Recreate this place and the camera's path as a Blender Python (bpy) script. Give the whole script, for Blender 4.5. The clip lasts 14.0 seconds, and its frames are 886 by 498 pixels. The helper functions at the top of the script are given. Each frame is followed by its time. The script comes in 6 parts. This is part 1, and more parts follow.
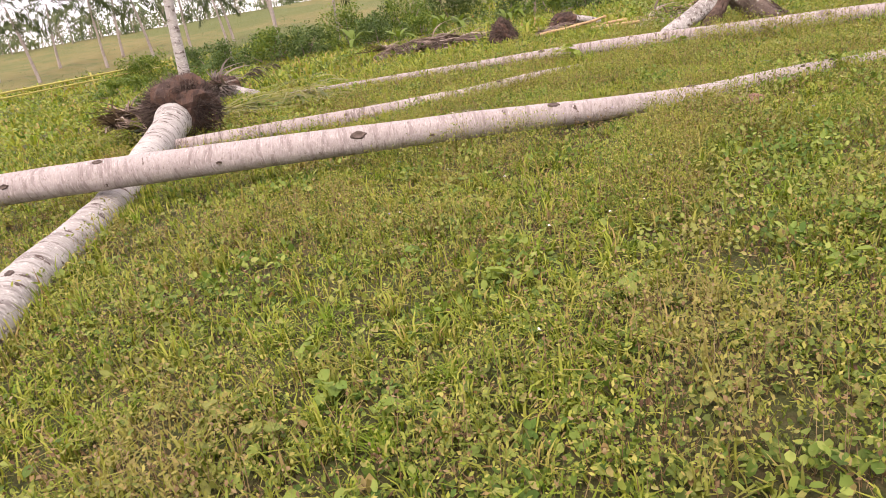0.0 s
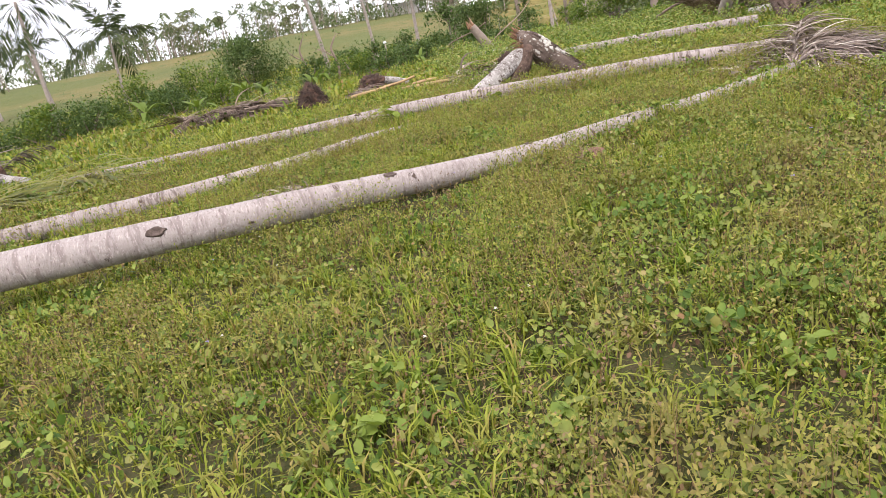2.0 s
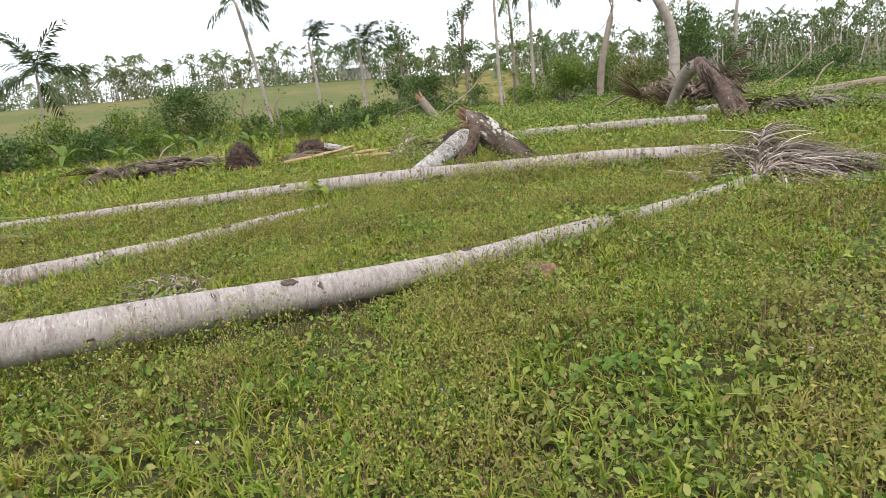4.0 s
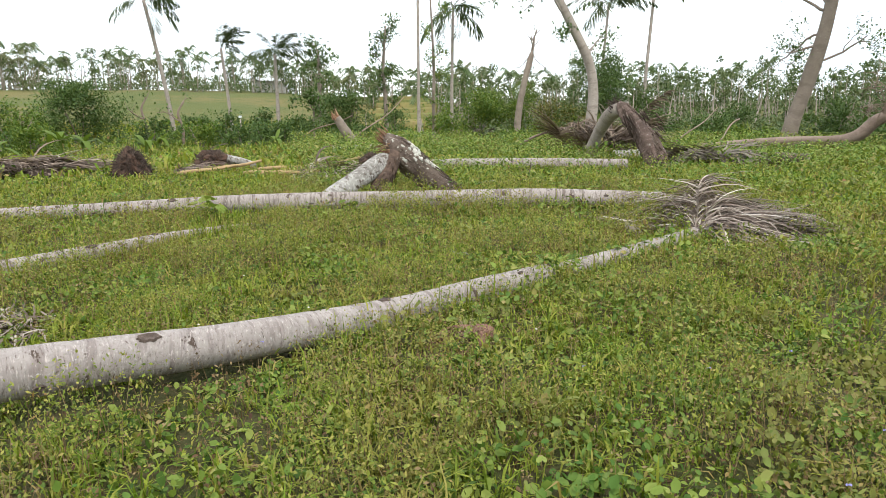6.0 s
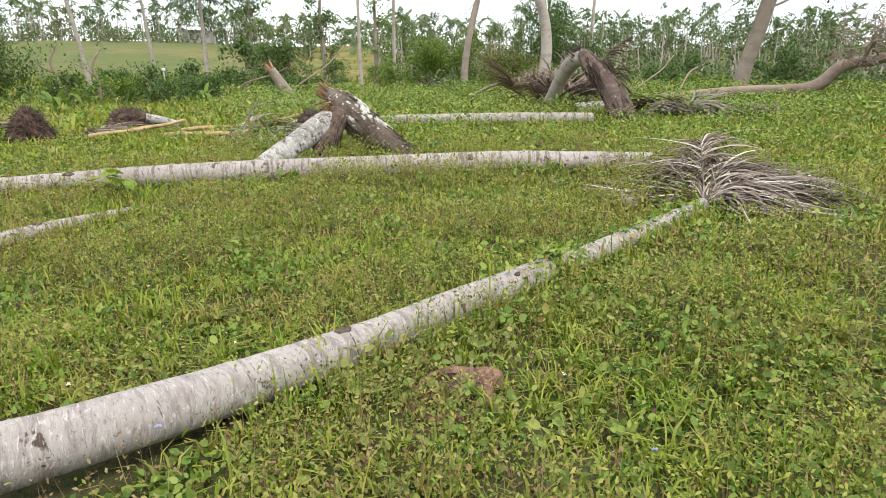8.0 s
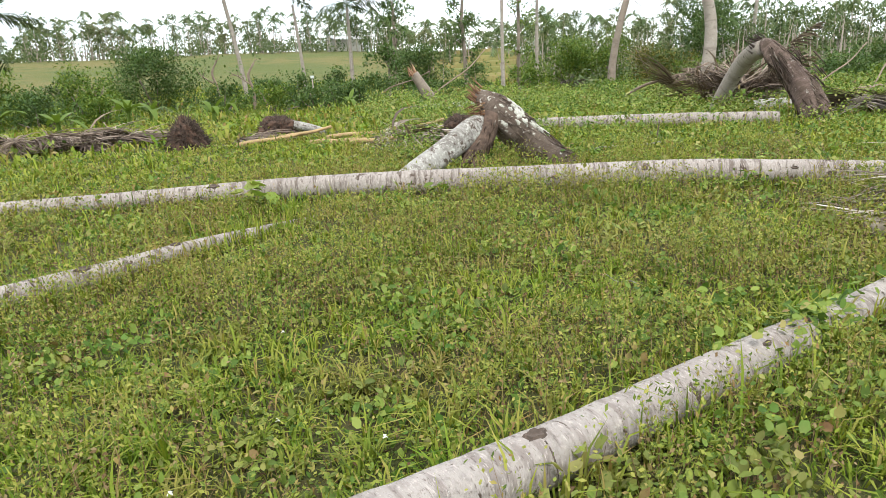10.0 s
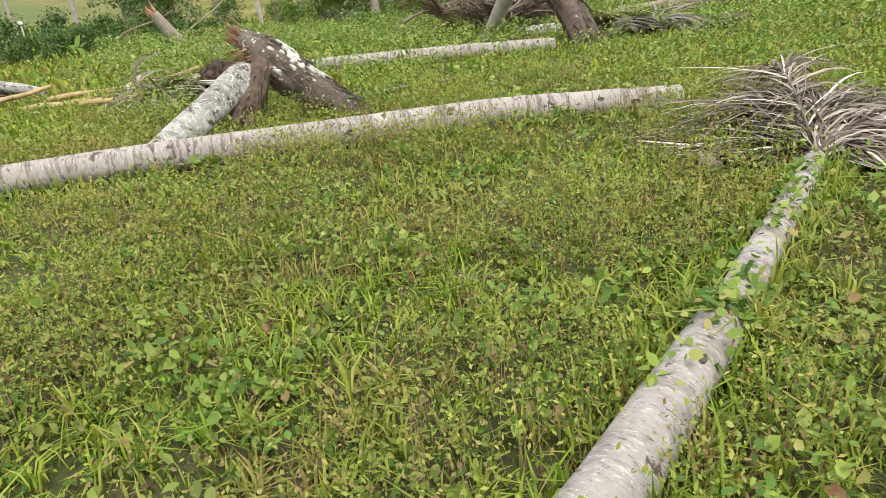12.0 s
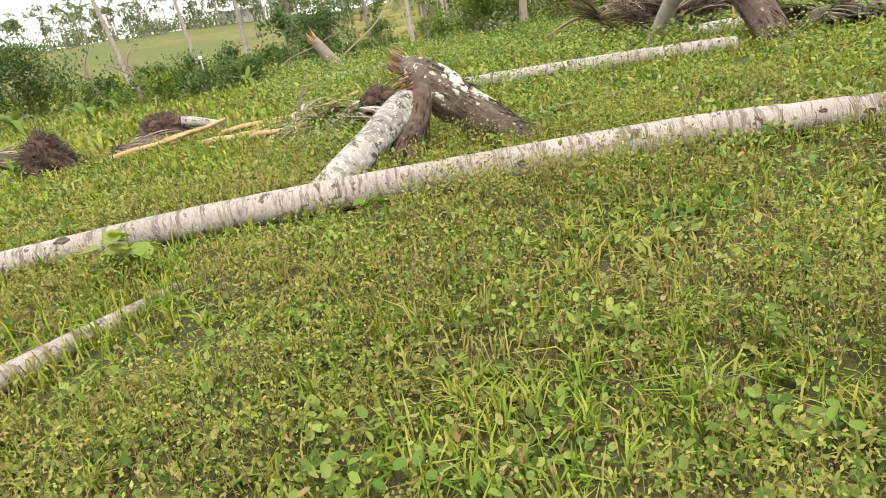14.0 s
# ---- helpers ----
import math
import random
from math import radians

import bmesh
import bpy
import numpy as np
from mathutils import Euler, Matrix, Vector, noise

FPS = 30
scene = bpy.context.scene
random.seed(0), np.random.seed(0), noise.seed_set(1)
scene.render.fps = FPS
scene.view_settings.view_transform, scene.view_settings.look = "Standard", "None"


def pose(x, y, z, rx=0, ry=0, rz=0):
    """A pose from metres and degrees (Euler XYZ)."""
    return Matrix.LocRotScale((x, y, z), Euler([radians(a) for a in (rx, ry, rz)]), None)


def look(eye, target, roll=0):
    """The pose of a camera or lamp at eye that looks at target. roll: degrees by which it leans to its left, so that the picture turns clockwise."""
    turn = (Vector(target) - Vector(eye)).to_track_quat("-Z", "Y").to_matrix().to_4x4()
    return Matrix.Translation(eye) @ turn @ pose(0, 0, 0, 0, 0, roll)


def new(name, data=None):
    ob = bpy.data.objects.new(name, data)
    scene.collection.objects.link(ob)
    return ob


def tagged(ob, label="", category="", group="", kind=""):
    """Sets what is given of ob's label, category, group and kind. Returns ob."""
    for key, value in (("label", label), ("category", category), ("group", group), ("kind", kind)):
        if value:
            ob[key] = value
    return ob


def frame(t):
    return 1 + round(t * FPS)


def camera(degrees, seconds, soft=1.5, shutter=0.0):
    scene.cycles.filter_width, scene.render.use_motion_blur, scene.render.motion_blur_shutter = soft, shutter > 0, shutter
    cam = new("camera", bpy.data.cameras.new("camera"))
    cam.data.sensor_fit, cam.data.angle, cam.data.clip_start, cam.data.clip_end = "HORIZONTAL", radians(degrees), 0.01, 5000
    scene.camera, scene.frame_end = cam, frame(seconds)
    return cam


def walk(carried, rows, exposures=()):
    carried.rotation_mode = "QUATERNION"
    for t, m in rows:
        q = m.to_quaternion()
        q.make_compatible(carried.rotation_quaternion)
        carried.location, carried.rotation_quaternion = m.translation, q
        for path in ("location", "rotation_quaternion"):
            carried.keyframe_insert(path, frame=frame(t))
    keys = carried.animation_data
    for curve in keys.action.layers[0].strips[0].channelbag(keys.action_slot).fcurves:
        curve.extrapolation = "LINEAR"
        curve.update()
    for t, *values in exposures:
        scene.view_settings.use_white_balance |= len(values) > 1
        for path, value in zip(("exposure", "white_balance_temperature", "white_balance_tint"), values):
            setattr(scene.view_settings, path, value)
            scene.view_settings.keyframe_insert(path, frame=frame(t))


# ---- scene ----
cam = camera(68.1, 14.0, 0.6)
PATH = [
    (0, (0.189, 0.302, 1.553), (0.147, 2.171, 0.842), -10.4),
    (0.5, (0.218, 0.629, 1.547), (0.43, 2.519, 0.928), -11.2),
    (1, (0.187, 0.796, 1.538), (0.492, 2.674, 0.921), -11.7),
    (1.5, (0.161, 1.152, 1.529), (0.554, 3.011, 0.903), -10.4),
    (2, (0.179, 1.325, 1.527), (0.683, 3.15, 0.883), -11.8),
    (2.5, (0.392, 1.609, 1.508), (1.046, 3.403, 0.915), -10.9),
    (3, (0.539, 1.833, 1.503), (1.312, 3.587, 0.932), -9.8),
    (3.5, (0.629, 2.186, 1.536), (1.4, 3.982, 1.114), -6.1),
    (3.7, (0.698, 2.302, 1.584), (1.398, 4.114, 1.106), -6.8),
    (5.8, (1.055, 3.327, 1.516), (2.084, 4.989, 1.093), 1.1),
    (6, (1.111, 3.393, 1.53), (2.094, 5.081, 1.1), -0.8),
    (6.5, (1.418, 3.806, 1.453), (2.687, 5.315, 1.118), 1.8),
    (7, (1.516, 4.033, 1.455), (2.864, 5.461, 1.077), -2.6),
    (7.5, (1.625, 4.465, 1.452), (3.1, 5.674, 0.849), 3.2),
    (8, (1.642, 4.634, 1.517), (2.78, 6.252, 0.927), -1.2),
    (8.5, (1.715, 5.058, 1.46), (2.623, 6.745, 0.889), -0.8),
    (9, (1.731, 5.206, 1.474), (2.373, 7.022, 0.935), -1.0),
    (9.2, (1.79, 5.314, 1.466), (2.506, 7.107, 0.943), -1.9),
    (11.3, (2.141, 6.184, 1.458), (2.93, 7.909, 0.823), -4.4),
    (11.5, (2.255, 6.319, 1.442), (3.187, 7.962, 0.787), -6.1),
    (12, (2.394, 6.739, 1.432), (3.635, 8.108, 0.666), -5.0),
    (12.5, (2.366, 6.92, 1.445), (3.387, 8.494, 0.751), -6.1),
    (13, (2.568, 7.197, 1.418), (3.621, 8.696, 0.615), -9.2),
    (13.5, (2.607, 7.333, 1.51), (3.565, 8.9, 0.718), -10.2),
    (14, (2.621, 7.411, 1.521), (3.526, 9.054, 0.827), -10.2),
]
EXPOSURES = [(0.0, 0.62, 7200, 29), (0.5, 0.5, 6800, 22), (2.0, 0.47, 6650, 20), (3.0, 0.53, 6600, 15), (3.5, 0.38, 6500, 10), (3.7, 0.35, 6500, 10), (5.8, -0.3, 6500, 6), (6.0, 0.25, 6500, 6), (6.2, 0.2, 6500, 6), (6.5, -0.65, 6400, 4), (6.7, -0.55, 6400, 4), (7.0, -0.5, 6400, 5), (7.2, -0.5, 6400, 5), (7.5, 0.4, 6500, 6), (8.0, 0.46, 6500, 6), (8.5, 0.42, 6450, 5), (9.0, 0.45, 6400, 4), (11.5, 0.45, 6650, 5), (12.0, 0.55, 6650, 3), (12.5, 0.57, 6600, 3), (13.0, 0.62, 7050, 8), (14.0, 0.74, 7050, 8)]
walk(cam, [(t, look(eye, target, roll)) for t, eye, target, roll in PATH], EXPOSURES)

# ---- light ----
world = bpy.data.worlds.new("overcast_sky")
scene.world = world
world.use_nodes = True
wn, wl = world.node_tree.nodes, world.node_tree.links
bg = wn["Background"]
SUN_EL, SUN_ROT = radians(58), radians(200)
sky = wn.new("ShaderNodeTexSky")
sky.sky_type, sky.sun_disc, sky.sun_elevation, sky.sun_rotation = "NISHITA", False, SUN_EL, SUN_ROT
scale_sky = wn.new("ShaderNodeVectorMath")
scale_sky.operation = "SCALE"
scale_sky.inputs["Scale"].default_value = 0.16
wl.new(sky.outputs[0], scale_sky.inputs[0])
tc = wn.new("ShaderNodeTexCoord")
mp = wn.new("ShaderNodeMapping")
mp.inputs["Scale"].default_value = (2.0, 2.0, 9.0)
wl.new(tc.outputs["Generated"], mp.inputs["Vector"])
cl = wn.new("ShaderNodeTexNoise")
cl.inputs["Scale"].default_value, cl.inputs["Detail"].default_value = 1.6, 5.0
wl.new(mp.outputs[0], cl.inputs["Vector"])
cr = wn.new("ShaderNodeValToRGB")
cr.color_ramp.elements[0].position, cr.color_ramp.elements[0].color = 0.30, (1.02, 1.09, 1.22, 1)
cr.color_ramp.elements[1].position, cr.color_ramp.elements[1].color = 0.68, (1.46, 1.50, 1.56, 1)
wl.new(cl.outputs["Fac"], cr.inputs["Fac"])
mixw = wn.new("ShaderNodeMix")
mixw.data_type = "RGBA"
mixw.inputs["Factor"].default_value = 0.9
wl.new(scale_sky.outputs[0], mixw.inputs["A"])
wl.new(cr.outputs["Color"], mixw.inputs["B"])
wl.new(mixw.outputs["Result"], bg.inputs["Color"])
bg.inputs["Strength"].default_value = 1.0

sun_data = bpy.data.lights.new("sun", "SUN")
sun_data.energy, sun_data.angle, sun_data.color = 2.0, radians(14), (1.0, 0.95, 0.86)
sun = new("sun", sun_data)
sun.matrix_world = look((0, 0, 0), (-math.sin(SUN_ROT) * math.cos(SUN_EL), -math.cos(SUN_ROT) * math.cos(SUN_EL), -math.sin(SUN_EL)))


# ---- materials ----
def ramp(n, l, fac, stops):
    r = n.new("ShaderNodeValToRGB")
    while len(r.color_ramp.elements) < len(stops):
        r.color_ramp.elements.new(0.5)
    for e, (p, c) in zip(r.color_ramp.elements, stops):
        e.position, e.color = p, (*c, 1)
    l.new(fac, r.inputs["Fac"])
    return r.outputs["Color"]


def mixc(n, l, fac, a, b, blend="MIX"):
    m = n.new("ShaderNodeMix")
    m.data_type, m.blend_type = "RGBA", blend
    for sock, v in ((m.inputs["Factor"], fac), (m.inputs["A"], a), (m.inputs["B"], b)):
        if hasattr(v, "is_linked"):
            l.new(v, sock)
        elif isinstance(v, tuple):
            sock.default_value = (*v, 1)
        else:
            sock.default_value = v
    return m.outputs["Result"]


def noise_tex(n, l, vec, scale, detail=3.0, rough=0.55):
    t = n.new("ShaderNodeTexNoise")
    t.inputs["Scale"].default_value, t.inputs["Detail"].default_value, t.inputs["Roughness"].default_value = scale, detail, rough
    l.new(vec, t.inputs["Vector"])
    return t.outputs["Fac"]


def step(n, l, v, a, b):
    m = n.new("ShaderNodeMapRange")
    m.interpolation_type = "SMOOTHSTEP"
    m.inputs["From Min"].default_value, m.inputs["From Max"].default_value = a, b
    l.new(v, m.inputs["Value"])
    return m.outputs["Result"]


def material(name, rough=0.8):
    m = bpy.data.materials.new(name)
    m.use_nodes = True
    n, l = m.node_tree.nodes, m.node_tree.links
    b = n["Principled BSDF"]
    b.inputs["Roughness"].default_value = rough
    b.inputs["Specular IOR Level"].default_value = 0.25
    return m, n, l, b


def bump(n, l, b, height, strength=0.5, dist=0.02):
    k = n.new("ShaderNodeBump")
    k.inputs["Strength"].default_value, k.inputs["Distance"].default_value = strength, dist
    l.new(height, k.inputs["Height"])
    l.new(k.outputs[0], b.inputs["Normal"])


def leaf_material(name, stops, patch=None, see=0.35, rough=0.6, patch_scale=0.5, lush=None):
    """Leaves: a colour for each leaf, drifting in dry and lush patches, with light passing through the blade."""
    m, n, l, b = material(name, rough)
    geo = n.new("ShaderNodeNewGeometry")
    col = ramp(n, l, geo.outputs["Random Per Island"], stops)
    if lush:
        f2 = step(n, l, noise_tex(n, l, geo.outputs["Position"], patch_scale * 2.2, 3.0), 0.50, 0.68)
        col = mixc(n, l, f2, col, mixc(n, l, 0.6, col, lush))
    if patch:
        f = step(n, l, noise_tex(n, l, geo.outputs["Position"], patch_scale, 5.0, 0.65), 0.47, 0.68)
        col = mixc(n, l, f, col, mixc(n, l, 0.7, col, patch))
    l.new(col, b.inputs["Base Color"])
    tr = n.new("ShaderNodeBsdfTranslucent")
    l.new(mixc(n, l, 1.0, col, (1.0, 1.0, 0.55), "MULTIPLY"), tr.inputs["Color"])
    ms = n.new("ShaderNodeMixShader")
    ms.inputs["Fac"].default_value = see
    l.new(b.outputs[0], ms.inputs[1])
    l.new(tr.outputs[0], ms.inputs[2])
    l.new(ms.outputs[0], n["Material Output"].inputs["Surface"])
    return m


def bark_material(name, pale, dark, ring=9.0, ring_amount=0.45, lichen=0.0, lichen_colour=(0.62, 0.62, 0.58), blotch=(0.10, 0.07, 0.055), blotch_at=0.66, bump_by=0.6, lichen_scale=7.0, flake=0.0):
    """Bark along u (metres of length) and v (turns): ring scars, fine fibre, dark blotches, pale lichen."""
    m, n, l, b = material(name, 0.85)
    uv = n.new("ShaderNodeUVMap")
    obi = n.new("ShaderNodeObjectInfo")
    sep = n.new("ShaderNodeSeparateXYZ")
    l.new(uv.outputs[0], sep.inputs[0])
    geo = n.new("ShaderNodeTexCoord")
    pos = geo.outputs["Object"]
    wob = noise_tex(n, l, pos, 3.0, 3.0)
    u = n.new("ShaderNodeMath")
    u.operation = "MULTIPLY_ADD"
    l.new(wob, u.inputs[0])
    u.inputs[1].default_value = 0.10
    l.new(sep.outputs["X"], u.inputs[2])
    ringv = n.new("ShaderNodeMath")
    ringv.operation = "MULTIPLY"
    l.new(u.outputs[0], ringv.inputs[0])
    ringv.inputs[1].default_value = ring
    comb = n.new("ShaderNodeCombineXYZ")
    l.new(ringv.outputs[0], comb.inputs["X"])
    vm = n.new("ShaderNodeMath")
    vm.operation = "MULTIPLY"
    l.new(sep.outputs["Y"], vm.inputs[0])
    vm.inputs[1].default_value = 1.2
    l.new(vm.outputs[0], comb.inputs["Y"])
    rings = noise_tex(n, l, comb.outputs[0], 1.6, 3.0, 0.6)
    ringmask = step(n, l, rings, 0.50, 0.62)
    fine = noise_tex(n, l, pos, 40.0, 4.0, 0.7)
    broad = noise_tex(n, l, pos, 2.2, 4.0)
    col = mixc(n, l, step(n, l, broad, 0.35, 0.68), pale, tuple(0.72 * a + 0.28 * d for a, d in zip(pale, dark)))
    rm = n.new("ShaderNodeMath")
    rm.operation = "MULTIPLY"
    l.new(ringmask, rm.inputs[0])
    rm.inputs[1].default_value = ring_amount
    col = mixc(n, l, rm.outputs[0], col, dark)
    col = mixc(n, l, step(n, l, fine, 0.45, 0.8), col, tuple(c * 0.62 for c in pale))
    comb2 = n.new("ShaderNodeCombineXYZ")
    m2 = n.new("ShaderNodeMath")
    m2.operation = "MULTIPLY"
    l.new(u.outputs[0], m2.inputs[0])
    m2.inputs[1].default_value = 7.0
    l.new(m2.outputs[0], comb2.inputs["X"])
    m3 = n.new("ShaderNodeMath")
    m3.operation = "MULTIPLY"
    l.new(sep.outputs["Y"], m3.inputs[0])
    m3.inputs[1].default_value = 4.0
    l.new(m3.outputs[0], comb2.inputs["Y"])
    l.new(obi.outputs["Random"], comb2.inputs["Z"])
    bl = noise_tex(n, l, comb2.outputs[0], 1.3, 4.0, 0.65)
    col = mixc(n, l, step(n, l, bl, blotch_at, blotch_at + 0.05), col, blotch)
    if lichen > 0:
        li = noise_tex(n, l, pos, lichen_scale, 5.0, 0.7)
        col = mixc(n, l, step(n, l, li, 0.66 - lichen, 0.72 - lichen), col, lichen_colour)
    if flake > 0:
        comb3 = n.new("ShaderNodeCombineXYZ")
        for src, k, sock in ((u.outputs[0], 70.0, "X"), (sep.outputs["Y"], 14.0, "Y")):
            mm = n.new("ShaderNodeMath")
            mm.operation = "MULTIPLY"
            l.new(src, mm.inputs[0])
            mm.inputs[1].default_value = k
            l.new(mm.outputs[0], comb3.inputs[sock])
        fl = noise_tex(n, l, comb3.outputs[0], 1.0, 4.0, 0.7)
        fm = n.new("ShaderNodeMath")
        fm.operation = "MULTIPLY"
        l.new(step(n, l, fl, 0.56, 0.64), fm.inputs[0])
        fm.inputs[1].default_value = flake
        col = mixc(n, l, fm.outputs[0], col, tuple(min(1.0, c * 1.32) for c in pale))
        fd = n.new("ShaderNodeMath")
        fd.operation = "MULTIPLY"
        l.new(step(n, l, fl, 0.42, 0.34), fd.inputs[0])
        fd.inputs[1].default_value = flake
        col = mixc(n, l, fd.outputs[0], col, dark)
        fine = fl
    l.new(col, b.inputs["Base Color"])
    add = n.new("ShaderNodeMath")
    add.operation = "SUBTRACT"
    l.new(fine, add.inputs[0])
    l.new(rings, add.inputs[1])
    bump(n, l, b, add.outputs[0], bump_by, 0.02)
    return m


def plain_material(name, a, b2, scale=6.0, rough=0.85, fine=45.0, bump_by=0.4):
    m, n, l, b = material(name, rough)
    tcn = n.new("ShaderNodeTexCoord")
    big = noise_tex(n, l, tcn.outputs["Object"], scale, 4.0)
    small = noise_tex(n, l, tcn.outputs["Object"], fine, 4.0, 0.7)
    col = mixc(n, l, step(n, l, big, 0.35, 0.65), a, b2)
    col = mixc(n, l, step(n, l, small, 0.4, 0.85), col, tuple(c * 0.55 for c in a))
    l.new(col, b.inputs["Base Color"])
    bump(n, l, b, small, bump_by, 0.015)
    return m


def ground_material():
    m, n, l, b = material("meadow_soil", 0.95)
    geo = n.new("ShaderNodeNewGeometry")
    pos = geo.outputs["Position"]
    n1, n2, n3 = noise_tex(n, l, pos, 0.45, 5.0), noise_tex(n, l, pos, 5.0, 5.0, 0.65), noise_tex(n, l, pos, 0.045, 4.0)
    n4 = noise_tex(n, l, pos, 26.0, 4.0, 0.7)
    col = mixc(n, l, step(n, l, n2, 0.4, 0.62), (0.062, 0.072, 0.022), (0.09, 0.075, 0.034))
    col = mixc(n, l, step(n, l, n4, 0.45, 0.7), col, (0.045, 0.052, 0.016))
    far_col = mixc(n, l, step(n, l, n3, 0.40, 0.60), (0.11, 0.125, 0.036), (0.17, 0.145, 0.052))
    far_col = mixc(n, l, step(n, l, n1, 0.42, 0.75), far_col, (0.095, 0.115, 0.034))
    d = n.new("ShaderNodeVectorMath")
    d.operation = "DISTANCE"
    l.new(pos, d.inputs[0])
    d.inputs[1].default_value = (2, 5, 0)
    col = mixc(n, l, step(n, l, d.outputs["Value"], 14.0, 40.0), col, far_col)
    l.new(col, b.inputs["Base Color"])
    bump(n, l, b, n4, 0.8, 0.04)
    return m


GRASS = leaf_material("grass_blades", [(0.0, (0.085, 0.14, 0.015)), (0.3, (0.175, 0.235, 0.026)), (0.6, (0.285, 0.335, 0.042)), (0.86, (0.37, 0.385, 0.07)), (0.95, (0.42, 0.33, 0.12)), (1.0, (0.26, 0.15, 0.065))], (0.34, 0.25, 0.10), 0.35, 0.75, 1.3, (0.16, 0.30, 0.024))
WEED = leaf_material("weed_leaves", [(0.0, (0.055, 0.11, 0.018)), (0.3, (0.12, 0.20, 0.034)), (0.62, (0.22, 0.295, 0.055)), (0.90, (0.31, 0.365, 0.085)), (0.97, (0.39, 0.33, 0.13)), (1.0, (0.26, 0.14, 0.065))], (0.27, 0.225, 0.08), 0.3, 0.6, 1.1, (0.085, 0.19, 0.032))
WEED_FINE = leaf_material("fine_weed_leaves", [(0.0, (0.08, 0.125, 0.02)), (0.35, (0.17, 0.225, 0.034)), (0.7, (0.29, 0.325, 0.056)), (0.9, (0.42, 0.39, 0.10)), (1.0, (0.27, 0.15, 0.07))], (0.29, 0.215, 0.08), 0.35, 0.6, 1.2)
STALK = leaf_material("dry_stalks", [(0.0, (0.11, 0.065, 0.03)), (0.5, (0.20, 0.13, 0.062)), (1.0, (0.31, 0.235, 0.12))], None, 0.15, 0.8)
DEAD_LEAF = leaf_material("dead_leaves", [(0.0, (0.08, 0.045, 0.03)), (0.6, (0.17, 0.10, 0.06)), (1.0, (0.27, 0.19, 0.11))], None, 0.15, 0.85)
CROWN = leaf_material("tree_leaves", [(0.0, (0.05, 0.095, 0.028)), (0.5, (0.085, 0.145, 0.04)), (1.0, (0.15, 0.205, 0.06))], None, 0.3, 0.55)
CROWN_LIGHT = leaf_material("young_leaves", [(0.0, (0.06, 0.12, 0.018)), (0.5, (0.12, 0.19, 0.03)), (1.0, (0.22, 0.27, 0.05))], None, 0.35, 0.55)
CROWN_OLIVE = leaf_material("olive_leaves", [(0.0, (0.07, 0.085, 0.02)), (0.5, (0.15, 0.15, 0.03)), (1.0, (0.25, 0.20, 0.045))], None, 0.3, 0.6)
FROND = leaf_material("palm_fronds", [(0.0, (0.03, 0.055, 0.018)), (0.5, (0.055, 0.085, 0.024)), (1.0, (0.10, 0.12, 0.04))], None, 0.25, 0.5)
FROND_LIVE = leaf_material("green_fallen_frond", [(0.0, (0.10, 0.13, 0.025)), (0.5, (0.19, 0.20, 0.04)), (1.0, (0.27, 0.23, 0.08))], None, 0.3, 0.5)
FROND_DRY = leaf_material("dry_fronds", [(0.0, (0.085, 0.06, 0.05)), (0.35, (0.18, 0.135, 0.11)), (0.7, (0.36, 0.295, 0.25)), (0.88, (0.52, 0.45, 0.39)), (1.0, (0.70, 0.64, 0.56))], None, 0.1, 0.75)
FROND_BROWN = leaf_material("brown_dry_fronds", [(0.0, (0.075, 0.052, 0.042)), (0.45, (0.16, 0.115, 0.09)), (0.85, (0.29, 0.22, 0.17)), (1.0, (0.42, 0.35, 0.28))], None, 0.1, 0.8)
FROND_GREY = leaf_material("grey_dry_leaves", [(0.0, (0.07, 0.055, 0.045)), (0.6, (0.17, 0.14, 0.115)), (1.0, (0.28, 0.24, 0.2))], None, 0.1, 0.8)
# far leaves: base colours lifted and greyed to paint in the aerial haze
WOODS = leaf_material("hazed_far_leaves", [(0.0, (0.075, 0.115, 0.05)), (0.5, (0.12, 0.165, 0.072)), (0.85, (0.17, 0.21, 0.095)), (1.0, (0.22, 0.235, 0.12))], (0.20, 0.19, 0.105), 0.3, 0.6, 0.09, (0.085, 0.155, 0.05))
LOG = bark_material("felled_palm_bark", (0.42, 0.365, 0.335), (0.13, 0.095, 0.08), 12.0, 0.8, 0.03, (0.56, 0.53, 0.50), blotch_at=0.61, bump_by=0.9, lichen_scale=26.0, flake=0.75)
LOG_PINK = bark_material("smooth_palm_bark", (0.46, 0.405, 0.38), (0.18, 0.135, 0.12), 10.0, 0.5, 0.03, (0.60, 0.57, 0.55), blotch_at=0.65, bump_by=1.0, lichen_scale=34.0, flake=0.85)
LOG_PALE = bark_material("weathered_palm_bark", (0.50, 0.47, 0.43), (0.12, 0.095, 0.08), 7.0, 0.6, 0.08, (0.64, 0.61, 0.56), blotch_at=0.585, bump_by=0.9, lichen_scale=18.0, flake=0.7)
LEG_PALE = bark_material("lichened_bark", (0.43, 0.405, 0.375), (0.12, 0.095, 0.08), 5.0, 0.6, 0.11, (0.60, 0.58, 0.54), blotch_at=0.56, bump_by=1.0, lichen_scale=24.0, flake=0.7)
LEG_DARK = bark_material("rotting_bark", (0.165, 0.125, 0.10), (0.065, 0.042, 0.035), 4.0, 0.55, 0.085, (0.52, 0.49, 0.44), blotch_at=0.56, bump_by=1.0, lichen_scale=15.0, flake=0.6)
